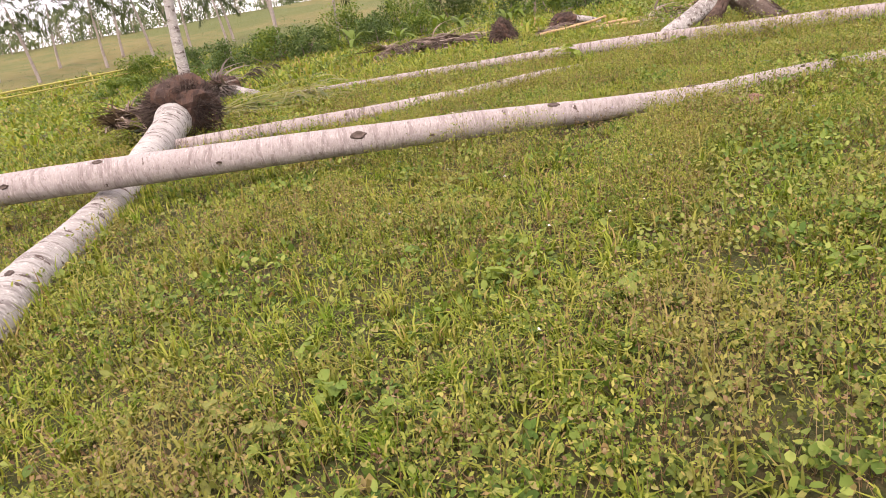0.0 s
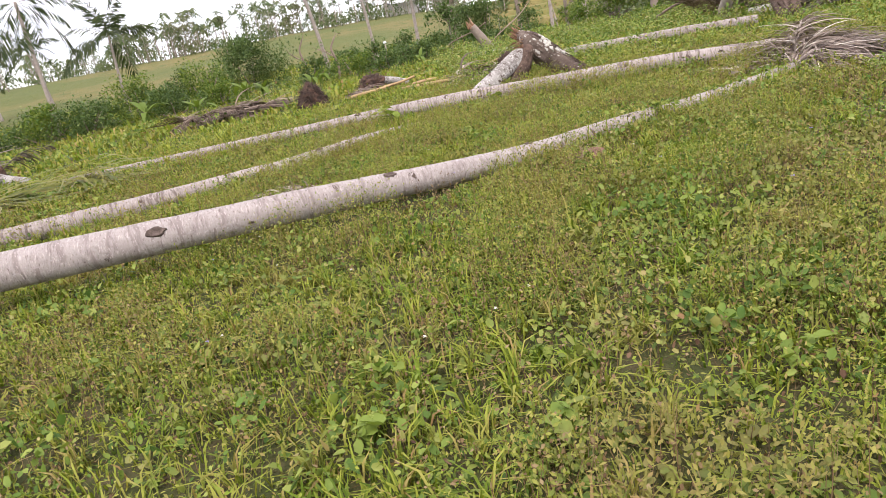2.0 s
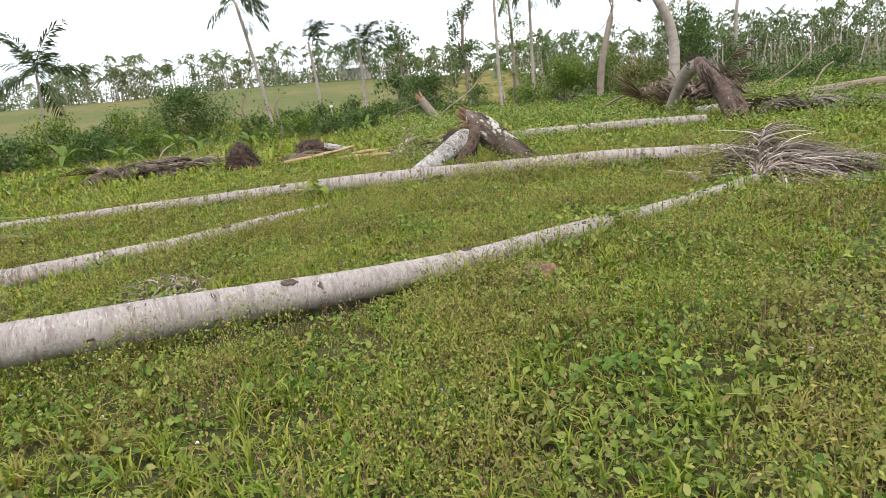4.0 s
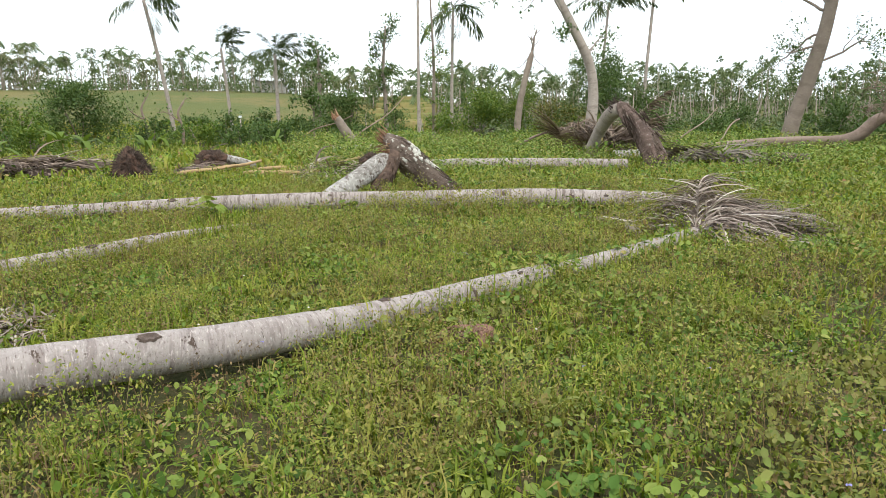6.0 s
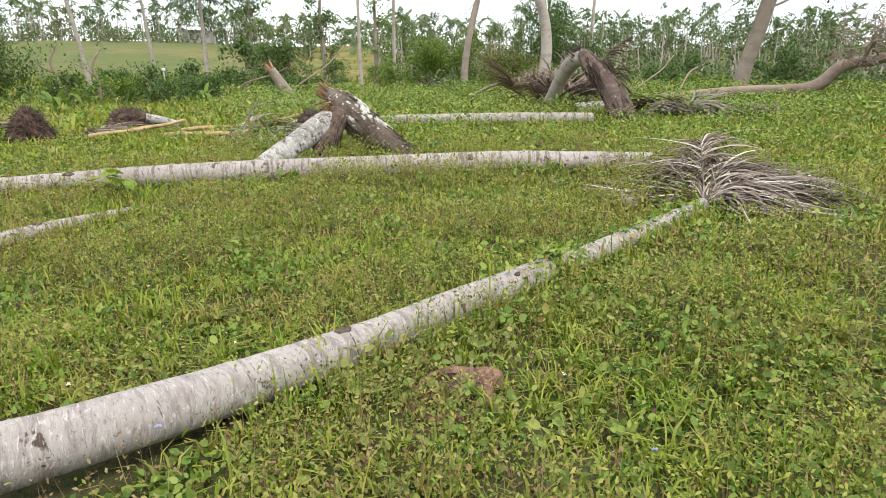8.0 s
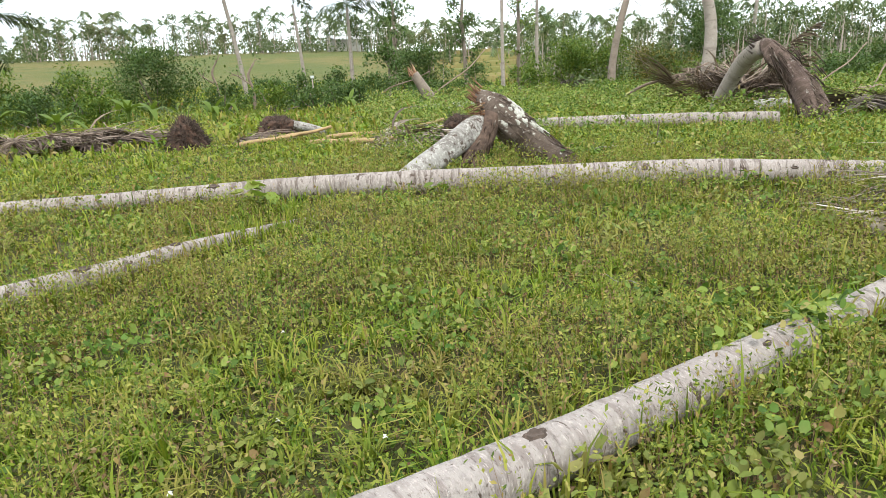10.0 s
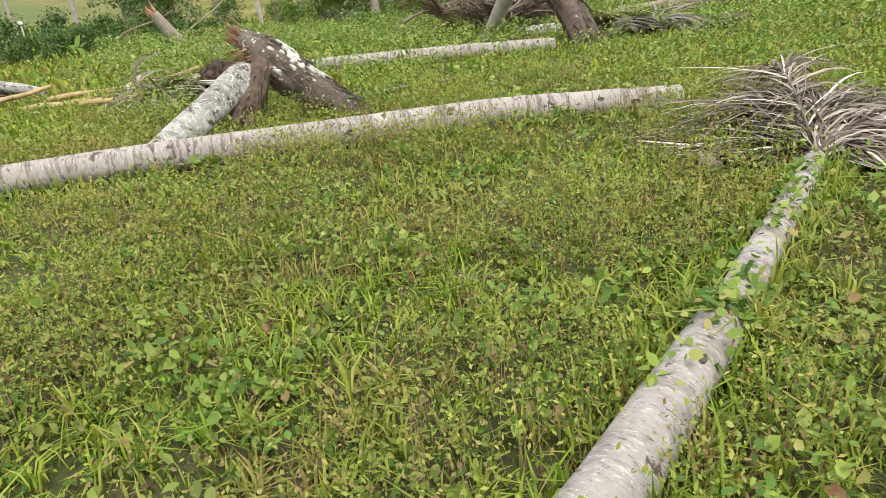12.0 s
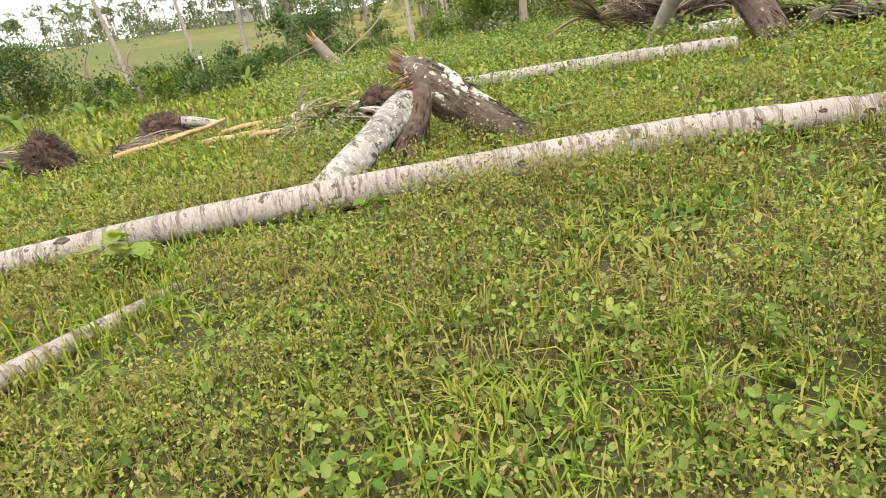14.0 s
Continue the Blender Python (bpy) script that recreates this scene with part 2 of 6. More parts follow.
ARCH_BARK = bark_material("dark_arched_bark", (0.165, 0.115, 0.095), (0.06, 0.038, 0.032), 5.0, 0.6, 0.04, (0.46, 0.43, 0.39), blotch_at=0.53, bump_by=1.0, lichen_scale=16.0, flake=0.6)
TRUNK = bark_material("standing_palm_bark", (0.40, 0.345, 0.30), (0.19, 0.15, 0.125), 4.0, 0.5, 0.02, (0.5, 0.46, 0.42), blotch_at=0.66, lichen_scale=12.0, flake=0.4)
TREE_BARK = bark_material("tree_bark", (0.31, 0.25, 0.205), (0.14, 0.105, 0.085), 1.5, 0.4, 0.02, (0.45, 0.42, 0.37), blotch_at=0.66)
DEAD_WOOD = bark_material("bare_dead_wood", (0.30, 0.225, 0.18), (0.14, 0.095, 0.075), 1.5, 0.4, 0.0, blotch_at=0.72)
ROOTS = leaf_material("root_fibres", [(0.0, (0.040, 0.027, 0.022)), (0.6, (0.083, 0.058, 0.046)), (1.0, (0.151, 0.116, 0.095))], None, 0.05, 0.9)
ROOT_CORE = plain_material("root_ball_earth", (0.072, 0.048, 0.039), (0.122, 0.068, 0.047), 5.0)
SPLINTER = leaf_material("split_wood", [(0.0, (0.13, 0.065, 0.04)), (0.5, (0.24, 0.13, 0.075)), (1.0, (0.36, 0.24, 0.15))], None, 0.05, 0.85)
FAR_BARK = plain_material("far_trunk_bark", (0.34, 0.29, 0.24), (0.22, 0.185, 0.15), 3.0)
INNER_BARK = plain_material("dark_inner_bark", (0.15, 0.10, 0.075), (0.075, 0.05, 0.04), 14.0)
LICHEN = plain_material("white_lichen", (0.60, 0.58, 0.52), (0.44, 0.42, 0.37), 40.0)
ROTTEN_STRIP = leaf_material("rotten_bark_strips", [(0.0, (0.06, 0.04, 0.032)), (0.5, (0.13, 0.09, 0.07)), (0.9, (0.22, 0.165, 0.135)), (1.0, (0.36, 0.31, 0.27))], None, 0.0, 0.9)
PLANK = plain_material("fresh_cut_wood", (0.48, 0.33, 0.17), (0.36, 0.24, 0.13), 9.0)
CUT_END = plain_material("cut_palm_wood", (0.30, 0.19, 0.12), (0.20, 0.12, 0.08), 30.0)
KNOT = plain_material("trunk_scar", (0.075, 0.055, 0.045), (0.16, 0.12, 0.10), 25.0)
HUSK = plain_material("coconut_husk", (0.27, 0.15, 0.105), (0.13, 0.07, 0.05), 30.0)
HUSK_INSIDE = plain_material("husk_fibre", (0.42, 0.29, 0.23), (0.25, 0.16, 0.12), 60.0)
BAMBOO = plain_material("yellow_bamboo", (0.46, 0.40, 0.10), (0.36, 0.33, 0.09), 3.0, 0.5)
ROOF_TIN = plain_material("bright_tin_roof", (0.78, 0.79, 0.80), (0.66, 0.68, 0.70), 1.0, 0.4)
HUT_WALL = plain_material("hut_board_wall", (0.55, 0.53, 0.49), (0.42, 0.40, 0.36), 2.0)
PETAL_BLUE = plain_material("blue_petals", (0.30, 0.28, 0.62), (0.4, 0.36, 0.7), 30.0)
PETAL_WHITE = plain_material("white_petals", (0.72, 0.70, 0.62), (0.6, 0.58, 0.5), 30.0)
TERRACE = plain_material("dry_field_stubble", (0.27, 0.21, 0.085), (0.18, 0.175, 0.06), 0.35, 0.95, 4.0)
TERRACE_GREEN = plain_material("green_field_stubble", (0.14, 0.165, 0.05), (0.20, 0.18, 0.06), 0.4, 0.95, 4.0)
SOIL = ground_material()


# ---- mesh helpers ----
def part(name, mesh, mat, parent=None, label=""):
    ob = new(name, mesh)
    if mat and not mesh.materials:
        mesh.materials.append(mat)
    if parent:
        ob.parent = parent
    if label:
        ob["label"] = label
    return ob


def thing(name, x, y, z, label, category, group="", rz=0.0):
    ob = new(name)
    ob.empty_display_size = 0.2
    ob.matrix_world = pose(x, y, z, 0, 0, rz)
    return tagged(ob, label, category, group)


def mesh_arrays(name, verts, quads=None, tris=None, smooth=False):
    """A mesh from numpy arrays of corners, four-sided and three-sided faces."""
    me = bpy.data.meshes.new(name)
    verts = np.asarray(verts, dtype=np.float32).reshape(-1, 3)
    q = np.zeros((0, 4), np.int32) if quads is None else np.asarray(quads, np.int32).reshape(-1, 4)
    t = np.zeros((0, 3), np.int32) if tris is None else np.asarray(tris, np.int32).reshape(-1, 3)
    me.vertices.add(len(verts))
    me.vertices.foreach_set("co", verts.ravel())
    me.loops.add(q.size + t.size)
    me.loops.foreach_set("vertex_index", np.concatenate([q.ravel(), t.ravel()]))
    me.polygons.add(len(q) + len(t))
    me.polygons.foreach_set("loop_start", np.concatenate([np.arange(len(q)) * 4, q.size + np.arange(len(t)) * 3]).astype(np.int32))
    if smooth:
        me.polygons.foreach_set("use_smooth", np.ones(len(q) + len(t), bool))
    me.update(calc_edges=True)
    return me


def spline(points, per=8):
    """Points (any width of columns) smoothed through by a Catmull-Rom curve."""
    p = np.array(points, float)
    p = np.vstack([2 * p[0] - p[1], p, 2 * p[-1] - p[-2]])
    out = []
    for i in range(1, len(p) - 2):
        for k in range(per):
            t = k / per
            out.append(0.5 * (2 * p[i] + (p[i + 1] - p[i - 1]) * t + (2 * p[i - 1] - 5 * p[i] + 4 * p[i + 1] - p[i + 2]) * t * t + (3 * p[i] - p[i - 1] - 3 * p[i + 1] + p[i + 2]) * t ** 3))
    out.append(p[-2])
    return np.array(out)


def tube(name, path, sides=14, rough=0.0, seed=0, cap=True, ring=0.0):
    """A tapered limb along rows of x, y, z, radius, with u in metres and v in turns; rough: uneven radius; ring: raised ring scars."""
    rng = np.random.default_rng(seed)
    path = np.asarray(path, float)
    c, r = path[:, :3], path[:, 3]
    tan = np.gradient(c, axis=0)
    tan /= np.linalg.norm(tan, axis=1)[:, None] + 1e-9
    up = np.array([0, 0, 1.0]) if abs(tan[0][2]) < 0.9 else np.array([1.0, 0, 0])
    length = np.concatenate([[0], np.cumsum(np.linalg.norm(np.diff(c, axis=0), axis=1))])
    ang = np.arange(sides) / sides * 2 * np.pi
    bumps = rng.normal(0, 1, (len(c) + 8, sides))
    bumps = (bumps + 0.6 * np.roll(bumps, 1, 1) + 0.6 * np.roll(bumps, -1, 1)) / 1.3
    bumps = sum(bumps[k:k + len(c)] * w for k, w in enumerate((0.3, 0.5, 0.7, 0.8, 0.8, 0.7, 0.5, 0.3, 0.1))) / 1.8
    verts = []
    for i in range(len(c)):
        a = np.cross(tan[i], up)
        a /= np.linalg.norm(a) + 1e-9
        b = np.cross(tan[i], a)
        rr = r[i] * (1 + rough * bumps[i] + ring * (1 if i % 3 == 0 else -0.3))
        verts.append(c[i] + (np.cos(ang) * rr)[:, None] * a + (np.sin(ang) * rr)[:, None] * b)
    verts = np.concatenate(verts)
    quads, uvs = [], []
    for i in range(len(c) - 1):
        for k in range(sides):
            k2 = (k + 1) % sides
            quads.append((i * sides + k, i * sides + k2, (i + 1) * sides + k2, (i + 1) * sides + k))
            uvs += [(length[i], k / sides), (length[i], (k + 1) / sides), (length[i + 1], (k + 1) / sides), (length[i + 1], k / sides)]
    tris = []
    if cap:
        n0 = len(verts)
        verts = np.vstack([verts, c[0], c[-1]])
        last = (len(c) - 1) * sides
        for k in range(sides):
            k2 = (k + 1) % sides
            tris += [(n0, k2, k), (n0 + 1, last + k, last + k2)]
            uvs += [(0, 0.5)] * 3 + [(length[-1], 0.5)] * 3
    me = mesh_arrays(name, verts, quads, tris, True)
    layer = me.uv_layers.new(name="UVMap")
    layer.data.foreach_set("uv", np.array(uvs, np.float32).ravel())
    return me


def join_meshes(name, parts):
    """One mesh out of several (verts, quads, tris) triples."""
    vs, qs, ts, k = [], [], [], 0
    for v, q, t in parts:
        vs.append(v)
        qs.append(np.asarray(q, np.int64).reshape(-1, 4) + k)
        ts.append(np.asarray(t, np.int64).reshape(-1, 3) + k)
        k += len(v)
    return mesh_arrays(name, np.concatenate(vs), np.concatenate(qs), np.concatenate(ts))


def leaves(pos, size, normal_up=0.6, aspect=0.55, rng=None, fold=0.25, rich=True, lean=None):
    """Leaf blades at pos (n, 3): ovate, folded along the midrib, facing mostly up. Returns verts, quads, tris."""
    n = len(pos)
    size = np.broadcast_to(size, (n,))
    az = rng.uniform(0, 2 * np.pi, n)
    pitch = rng.normal(0.1, 0.75 * (1 - normal_up) + 0.2, n) if lean is None else lean
    d = np.stack([np.cos(az) * np.cos(pitch), np.sin(az) * np.cos(pitch), np.sin(pitch)], 1)
    side = np.stack([-np.sin(az), np.cos(az), rng.normal(0, 0.45 * (1 - normal_up) + 0.12, n)], 1)
    side /= np.linalg.norm(side, axis=1)[:, None]
    nor = np.cross(d, side)
    s = size[:, None]
    if rich:
        w = aspect * 0.5
        shape = [(0, 0, 0), (0.5, 0, -fold * 0.16), (1, 0, -0.12), (0.22, w * 0.85, 0.04), (0.62, w, 0.03), (0.22, -w * 0.85, 0.04), (0.62, -w, 0.03)]
        v = np.stack([pos + s * (a * d + b * side + c * nor) for a, b, c in shape], 1)
        base = np.arange(n)[:, None] * 7
        q = np.concatenate([base + [0, 1, 4, 3], base + [0, 5, 6, 1]])
        t = np.concatenate([base + [1, 2, 4], base + [1, 6, 2]])
        return v.reshape(-1, 3), q, t
    w = aspect * 0.5
    v = np.stack([pos, pos + s * (0.5 * d + w * side), pos + s * d, pos + s * (0.5 * d - w * side + 0.1 * nor)], 1)
    return v.reshape(-1, 3), np.arange(n)[:, None] * 4 + [0, 3, 2, 1], np.zeros((0, 3), int)


def blades(pos, height, width, rng, bend=0.6):
    """Grass blades at pos (n, 3), curving over. Returns verts, quads, tris."""
    n = len(pos)
    az = rng.uniform(0, 2 * np.pi, n)
    out = np.stack([np.cos(az), np.sin(az), np.zeros(n)], 1)
    side = np.stack([-np.sin(az), np.cos(az), np.zeros(n)], 1)
    b = np.abs(rng.normal(bend, 0.35, n))
    h, w = np.broadcast_to(height, (n,))[:, None], np.broadcast_to(width, (n,))[:, None]
    up = np.array([0, 0, 1.0])
    m1 = pos + h * (0.55 * up + 0.28 * b[:, None] * out)
    tip = pos + h * ((0.95 - 0.35 * np.minimum(b, 1.6))[:, None] * up + 0.85 * b[:, None] * out)
    v = np.stack([pos - side * w * 0.4, pos + side * w * 0.4, m1 + side * w * 0.5, m1 - side * w * 0.5, tip], 1)
    base = np.arange(n)[:, None] * 5
    return v.reshape(-1, 3), base + [0, 1, 2, 3], base + [3, 2, 4]


def sticks(a, b, r, rng=None):
    """Thin three-sided sticks from a to b (n, 3), tapering to a point."""
    n = len(a)
    d = b - a
    d /= np.linalg.norm(d, axis=1)[:, None] + 1e-9
    ref = np.where(np.abs(d[:, 2:3]) < 0.9, np.array([[0, 0, 1.0]]), np.array([[1.0, 0, 0]]))
    s = np.cross(d, ref)
    s /= np.linalg.norm(s, axis=1)[:, None] + 1e-9
    u = np.cross(d, s)
    r = np.broadcast_to(r, (n,))[:, None]
    v = np.stack([a + r * s, a + r * (-0.5 * s + 0.87 * u), a + r * (-0.5 * s - 0.87 * u), b], 1)
    base = np.arange(n)[:, None] * 4
    return v.reshape(-1, 3), np.zeros((0, 4), int), np.concatenate([base + [0, 1, 3], base + [1, 2, 3], base + [2, 0, 3]])


def ribbon(name, path, width, mat=None):
    """A strip blade along a path (n, 3)."""
    p = np.asarray(path, float)
    tan = np.gradient(p, axis=0)
    side = np.cross(tan, (0, 0, 1.0))
    side /= np.linalg.norm(side, axis=1)[:, None] + 1e-9
    w = np.broadcast_to(width, (len(p),))[:, None]
    v = np.concatenate([p - side * w / 2, p + side * w / 2])
    n = len(p)
    q = [(i, i + n, i + n + 1, i + 1) for i in range(n - 1)]
    return mesh_arrays(name, v, q)


# ---- ground ----
def smooth(a, b, v):
    t = np.clip((v - a) / (b - a), 0, 1)
    return t * t * (3 - 2 * t)


def ground_z(x, y):
    """Height of the land: the flat clearing, a shallow dip past it, and the hill beyond."""
    dx, dy = np.asarray(x, float) - 2, np.asarray(y, float) - 5
    r = np.hypot(dx, dy)
    right = smooth(0.1, 0.7, np.arctan2(dx, dy))
    s = np.clip(r - 13, 0, 36)
    dip = -0.028 * s * smooth(0, 8, s) * (0.5 + 0.5 * right)
    return dip + (5.2 - 3.0 * right) * smooth(46, 125, r)


def build_ground():
    radii = np.concatenate([np.linspace(0, 20, 70)[1:], np.geomspace(20.5, 1500, 70)])
    n = 180
    ang = np.arange(n) / n * 2 * np.pi
    xs = np.concatenate([[2.0], (2 + radii[:, None] * np.sin(ang)).ravel()])
    ys = np.concatenate([[5.0], (5 + radii[:, None] * np.cos(ang)).ravel()])
    rng = np.random.default_rng(3)
    r = np.hypot(xs - 2, ys - 5)
    zs = ground_z(xs, ys) + rng.normal(0, 1, len(xs)) * np.where(r < 20, 0.010, 0.0015 * np.minimum(r, 60))
    quads = []
    for i in range(len(radii) - 1):
        k = np.arange(n)
        a, b = 1 + i * n + k, 1 + i * n + (k + 1) % n
        quads.append(np.stack([a, b, b + n, a + n], 1))
    tris = [(0, 1 + (k + 1) % n, 1 + k) for k in range(n)]
    me = mesh_arrays("ground", np.stack([xs, ys, zs], 1), np.concatenate(quads), tris, True)
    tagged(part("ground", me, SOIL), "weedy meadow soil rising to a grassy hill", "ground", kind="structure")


build_ground()


# ---- logs ----
def on_log(path, u, turn):
    """The place and outward normal on a log at a share u of its length and an angle (degrees; 90 is up, 180 faces the walker's side)."""
    i = min(int(u * (len(path) - 1)), len(path) - 2)
    c, r = path[i][:3], path[i][3]
    t = path[i + 1][:3] - c
    t /= np.linalg.norm(t)
    s = np.cross(t, (0, 0, 1.0))
    s /= np.linalg.norm(s)
    up = np.cross(s, t)
    a = radians(turn)
    nrm = -s * math.cos(a) + up * math.sin(a)
    return c + nrm * r, nrm, t


def scar_mesh(size):
    """A leaf scar: an uneven dark eye, sunken, with a low torn lip."""
    bm = bmesh.new()
    rings = []
    wob = [random.uniform(0.75, 1.2) for _ in range(16)]
    for rad, h in ((1.0, -0.012), (0.8, 0.005), (0.45, 0.0), (0.2, -0.003)):
        rings.append([bm.verts.new((math.cos(a * math.pi / 8) * size * rad * wob[a], math.sin(a * math.pi / 8) * size * 0.5 * rad * wob[a - 3], h * random.uniform(0.6, 1.2))) for a in range(16)])
    for r1, r2 in zip(rings, rings[1:]):
        for a in range(16):
            bm.faces.new((r1[a], r1[(a + 1) % 16], r2[(a + 1) % 16], r2[a]))
    bm.faces.new(rings[-1])
    me = bpy.data.meshes.new("scar")
    bm.to_mesh(me)
    bm.free()
    return me


LOG_PATHS = []


def palm_log(label, points, mat, scars=(), name="palm_log", sides=26, ends=True, seed=1, cracks=()):
    path = spline(points, 14)
    rng = np.random.default_rng(seed)
    path[:, 3] *= 1 + 0.006 * np.sin(np.arange(len(path)) * 1.7) + rng.normal(0, 0.006, len(path))
    LOG_PATHS.append(path)
    origin = path[len(path) // 2][:3].copy()
    ob = thing(name, origin[0], origin[1], 0, label, "felled palm trunk", "felled palm trunks")
    rel = path.copy()
    rel[:, :2] -= origin[:2]
    trunk = part("trunk", tube("trunk", rel, sides, 0.012, seed, True, 0.006), mat, ob)
    if ends:
        for e, s in ((0, 1), (-1, -1)):
            c, r = rel[e][:3], rel[e][3]
            t = (rel[1][:3] - c) if e == 0 else (c - rel[-2][:3])
            t = t / np.linalg.norm(t) * (-1 if e == 0 else 1)
            disc = part("cut_end", tube("cut_end", [(*(c - t * 0.01), r * 0.95), (*(c + t * 0.006), r * 0.93), (*(c + t * 0.012), r * 0.5)], 14), CUT_END, trunk, "rough brown sawn end")
    for u, a0, a1, w in cracks:
        arc = []
        for a in np.linspace(a0, a1, 12):
            p, nrm, t = on_log(path, u, a)
            arc.append((*(p - nrm * 0.004 + t * (0.004 * math.sin(a * 0.06 + u * 40) + 0.0002 * (a - a0)) - np.array([origin[0], origin[1], 0.0])), w * 0.55 * (0.4 + 0.6 * math.sin(math.pi * (a - a0) / (a1 - a0)))))
        part("bark_crack", tube("bark_crack", arc, 6, 0.3, 3), KNOT, trunk, "dark split in the bark")
    for u, turn, size in scars:
        p, nrm, t = on_log(path, u, turn)
        sc = part("scar", scar_mesh(size), KNOT, trunk, "dark oval leaf scar")
        z = Vector(nrm)
        x = Vector(t)
        y = z.cross(x)
        m = Matrix((x, y, z)).transposed().to_4x4()
        m.translation = Vector(p - np.array([origin[0], origin[1], 0.0]) + nrm * 0.007)
        sc.matrix_basis = m
    return ob


palm_log("long pinkish-grey felled palm trunk lying across another", [(-7.2, 6.95, 0.52, 0.170), (-5.0, 7.01, 0.49, 0.167), (-3.1, 7.03, 0.44, 0.160), (-0.6, 7.03, 0.335, 0.145), (0.9, 7.10, 0.25, 0.130), (2.0, 7.20, 0.17, 0.118), (2.95, 7.39, 0.10, 0.108), (3.8, 7.53, 0.095, 0.103), (4.62, 7.67, 0.085, 0.099), (4.74, 7.69, 0.08, 0.086), (5.8, 7.90, 0.07, 0.083), (6.5, 8.03, 0.08, 0.080), (7.15, 8.17, 0.09, 0.075)], LOG_PINK,
         [(0.25, 150, 0.085), (0.165, 115, 0.05), (0.37, 115, 0.07), (0.50, 95, 0.055), (0.205, 185, 0.035), (0.075, 175, 0.06), (0.29, 190, 0.03), (0.63, 120, 0.03), (0.67, 110, 0.03), (0.335, 200, 0.03), (0.12, 160, 0.05)], seed=11, cracks=[(0.5, 60, 190, 0.012), (0.515, 70, 150, 0.008), (0.70, 50, 200, 0.012), (0.30, 60, 130, 0.006), (0.42, 100, 200, 0.006), (0.60, 90, 180, 0.008), (0.64, 80, 150, 0.007)])
palm_log("white-barked felled palm trunk with its roots torn out", [(-2.55, 3.0, 0.10, 0.15), (-2.8, 4.1, 0.11, 0.155), (-3.0, 4.9, 0.12, 0.165), (-3.22, 6.3, 0.075, 0.185), (-3.42, 7.4, 0.075, 0.19), (-3.75, 9.2, 0.17, 0.22), (-4.0, 10.8, 0.30, 0.25), (-4.1, 11.5, 0.40, 0.30)], LOG_PALE, [(0.25, 100, 0.06)], ends=False, seed=12)
palm_log("grey ringed felled palm trunk sunk in weeds", [(-4.2, 10.18, 0.12, 0.142), (-2.7, 10.27, 0.10, 0.138), (-0.9, 10.40, 0.075, 0.128), (0.4, 10.55, 0.085, 0.108), (0.52, 10.58, 0.08, 0.095), (1.5, 10.96, 0.09, 0.084), (2.1, 11.36, 0.075, 0.072), (2.7, 11.76, 0.03, 0.060), (3.3, 12.2, -0.03, 0.05)], LOG, [(0.6, 110, 0.06), (0.72, 100, 0.05)], seed=13, cracks=[(0.57, 50, 180, 0.014), (0.3, 60, 190, 0.008), (0.42, 60, 160, 0.008), (0.68, 60, 180, 0.01)])
palm_log("long grey felled palm trunk with ring scars", [(-3.2, 15.28, 0.07, 0.08), (-1.3, 14.98, 0.07, 0.09), (1.3, 14.04, 0.11, 0.105), (3.6, 13.09, 0.145, 0.132), (5.5, 12.19, 0.13, 0.144), (7.1, 11.17, 0.15, 0.142), (7.9, 10.56, 0.14, 0.135), (8.65, 9.93, 0.125, 0.126)], LOG, [(0.62, 170, 0.05), (0.36, 120, 0.07), (0.83, 190, 0.05), (0.93, 170, 0.05), (0.88, 150, 0.04)], seed=14, cracks=[(0.63, 90, 210, 0.012), (0.36, 60, 170, 0.01), (0.74, 100, 200, 0.008), (0.80, 120, 210, 0.012), (0.86, 120, 210, 0.012), (0.91, 90, 200, 0.008), (0.5, 90, 200, 0.006)])
palm_log("distant pale felled palm trunk in weeds", [(7.9, 17.9, 0.10, 0.12), (9.3, 17.0, 0.12, 0.135), (10.6, 15.9, 0.13, 0.14), (11.6, 15.0, 0.13, 0.14), (12.4, 14.3, 0.12, 0.13)], LOG, seed=15)
palm_log("short mossy log lying behind weeds", [(14.6, 15.2, 0.12, 0.15), (15.3, 14.5, 0.13, 0.16), (15.9, 13.7, 0.13, 0.16), (16.8, 12.7, 0.12, 0.15)], LEG_DARK, seed=16)
palm_log("short pale log by the arched stump", [(14.4, 16.8, 0.06, 0.17), (15.0, 16.3, 0.08, 0.18), (15.6, 15.9, 0.08, 0.17)], LEG_PALE, seed=17)
palm_log("far pale log at the edge of the clearing", [(10.2, 27.6, -0.14, 0.16), (11.6, 27.2, -0.12, 0.17), (12.6, 27.0, -0.12, 0.16)], LOG_PALE, seed=18)


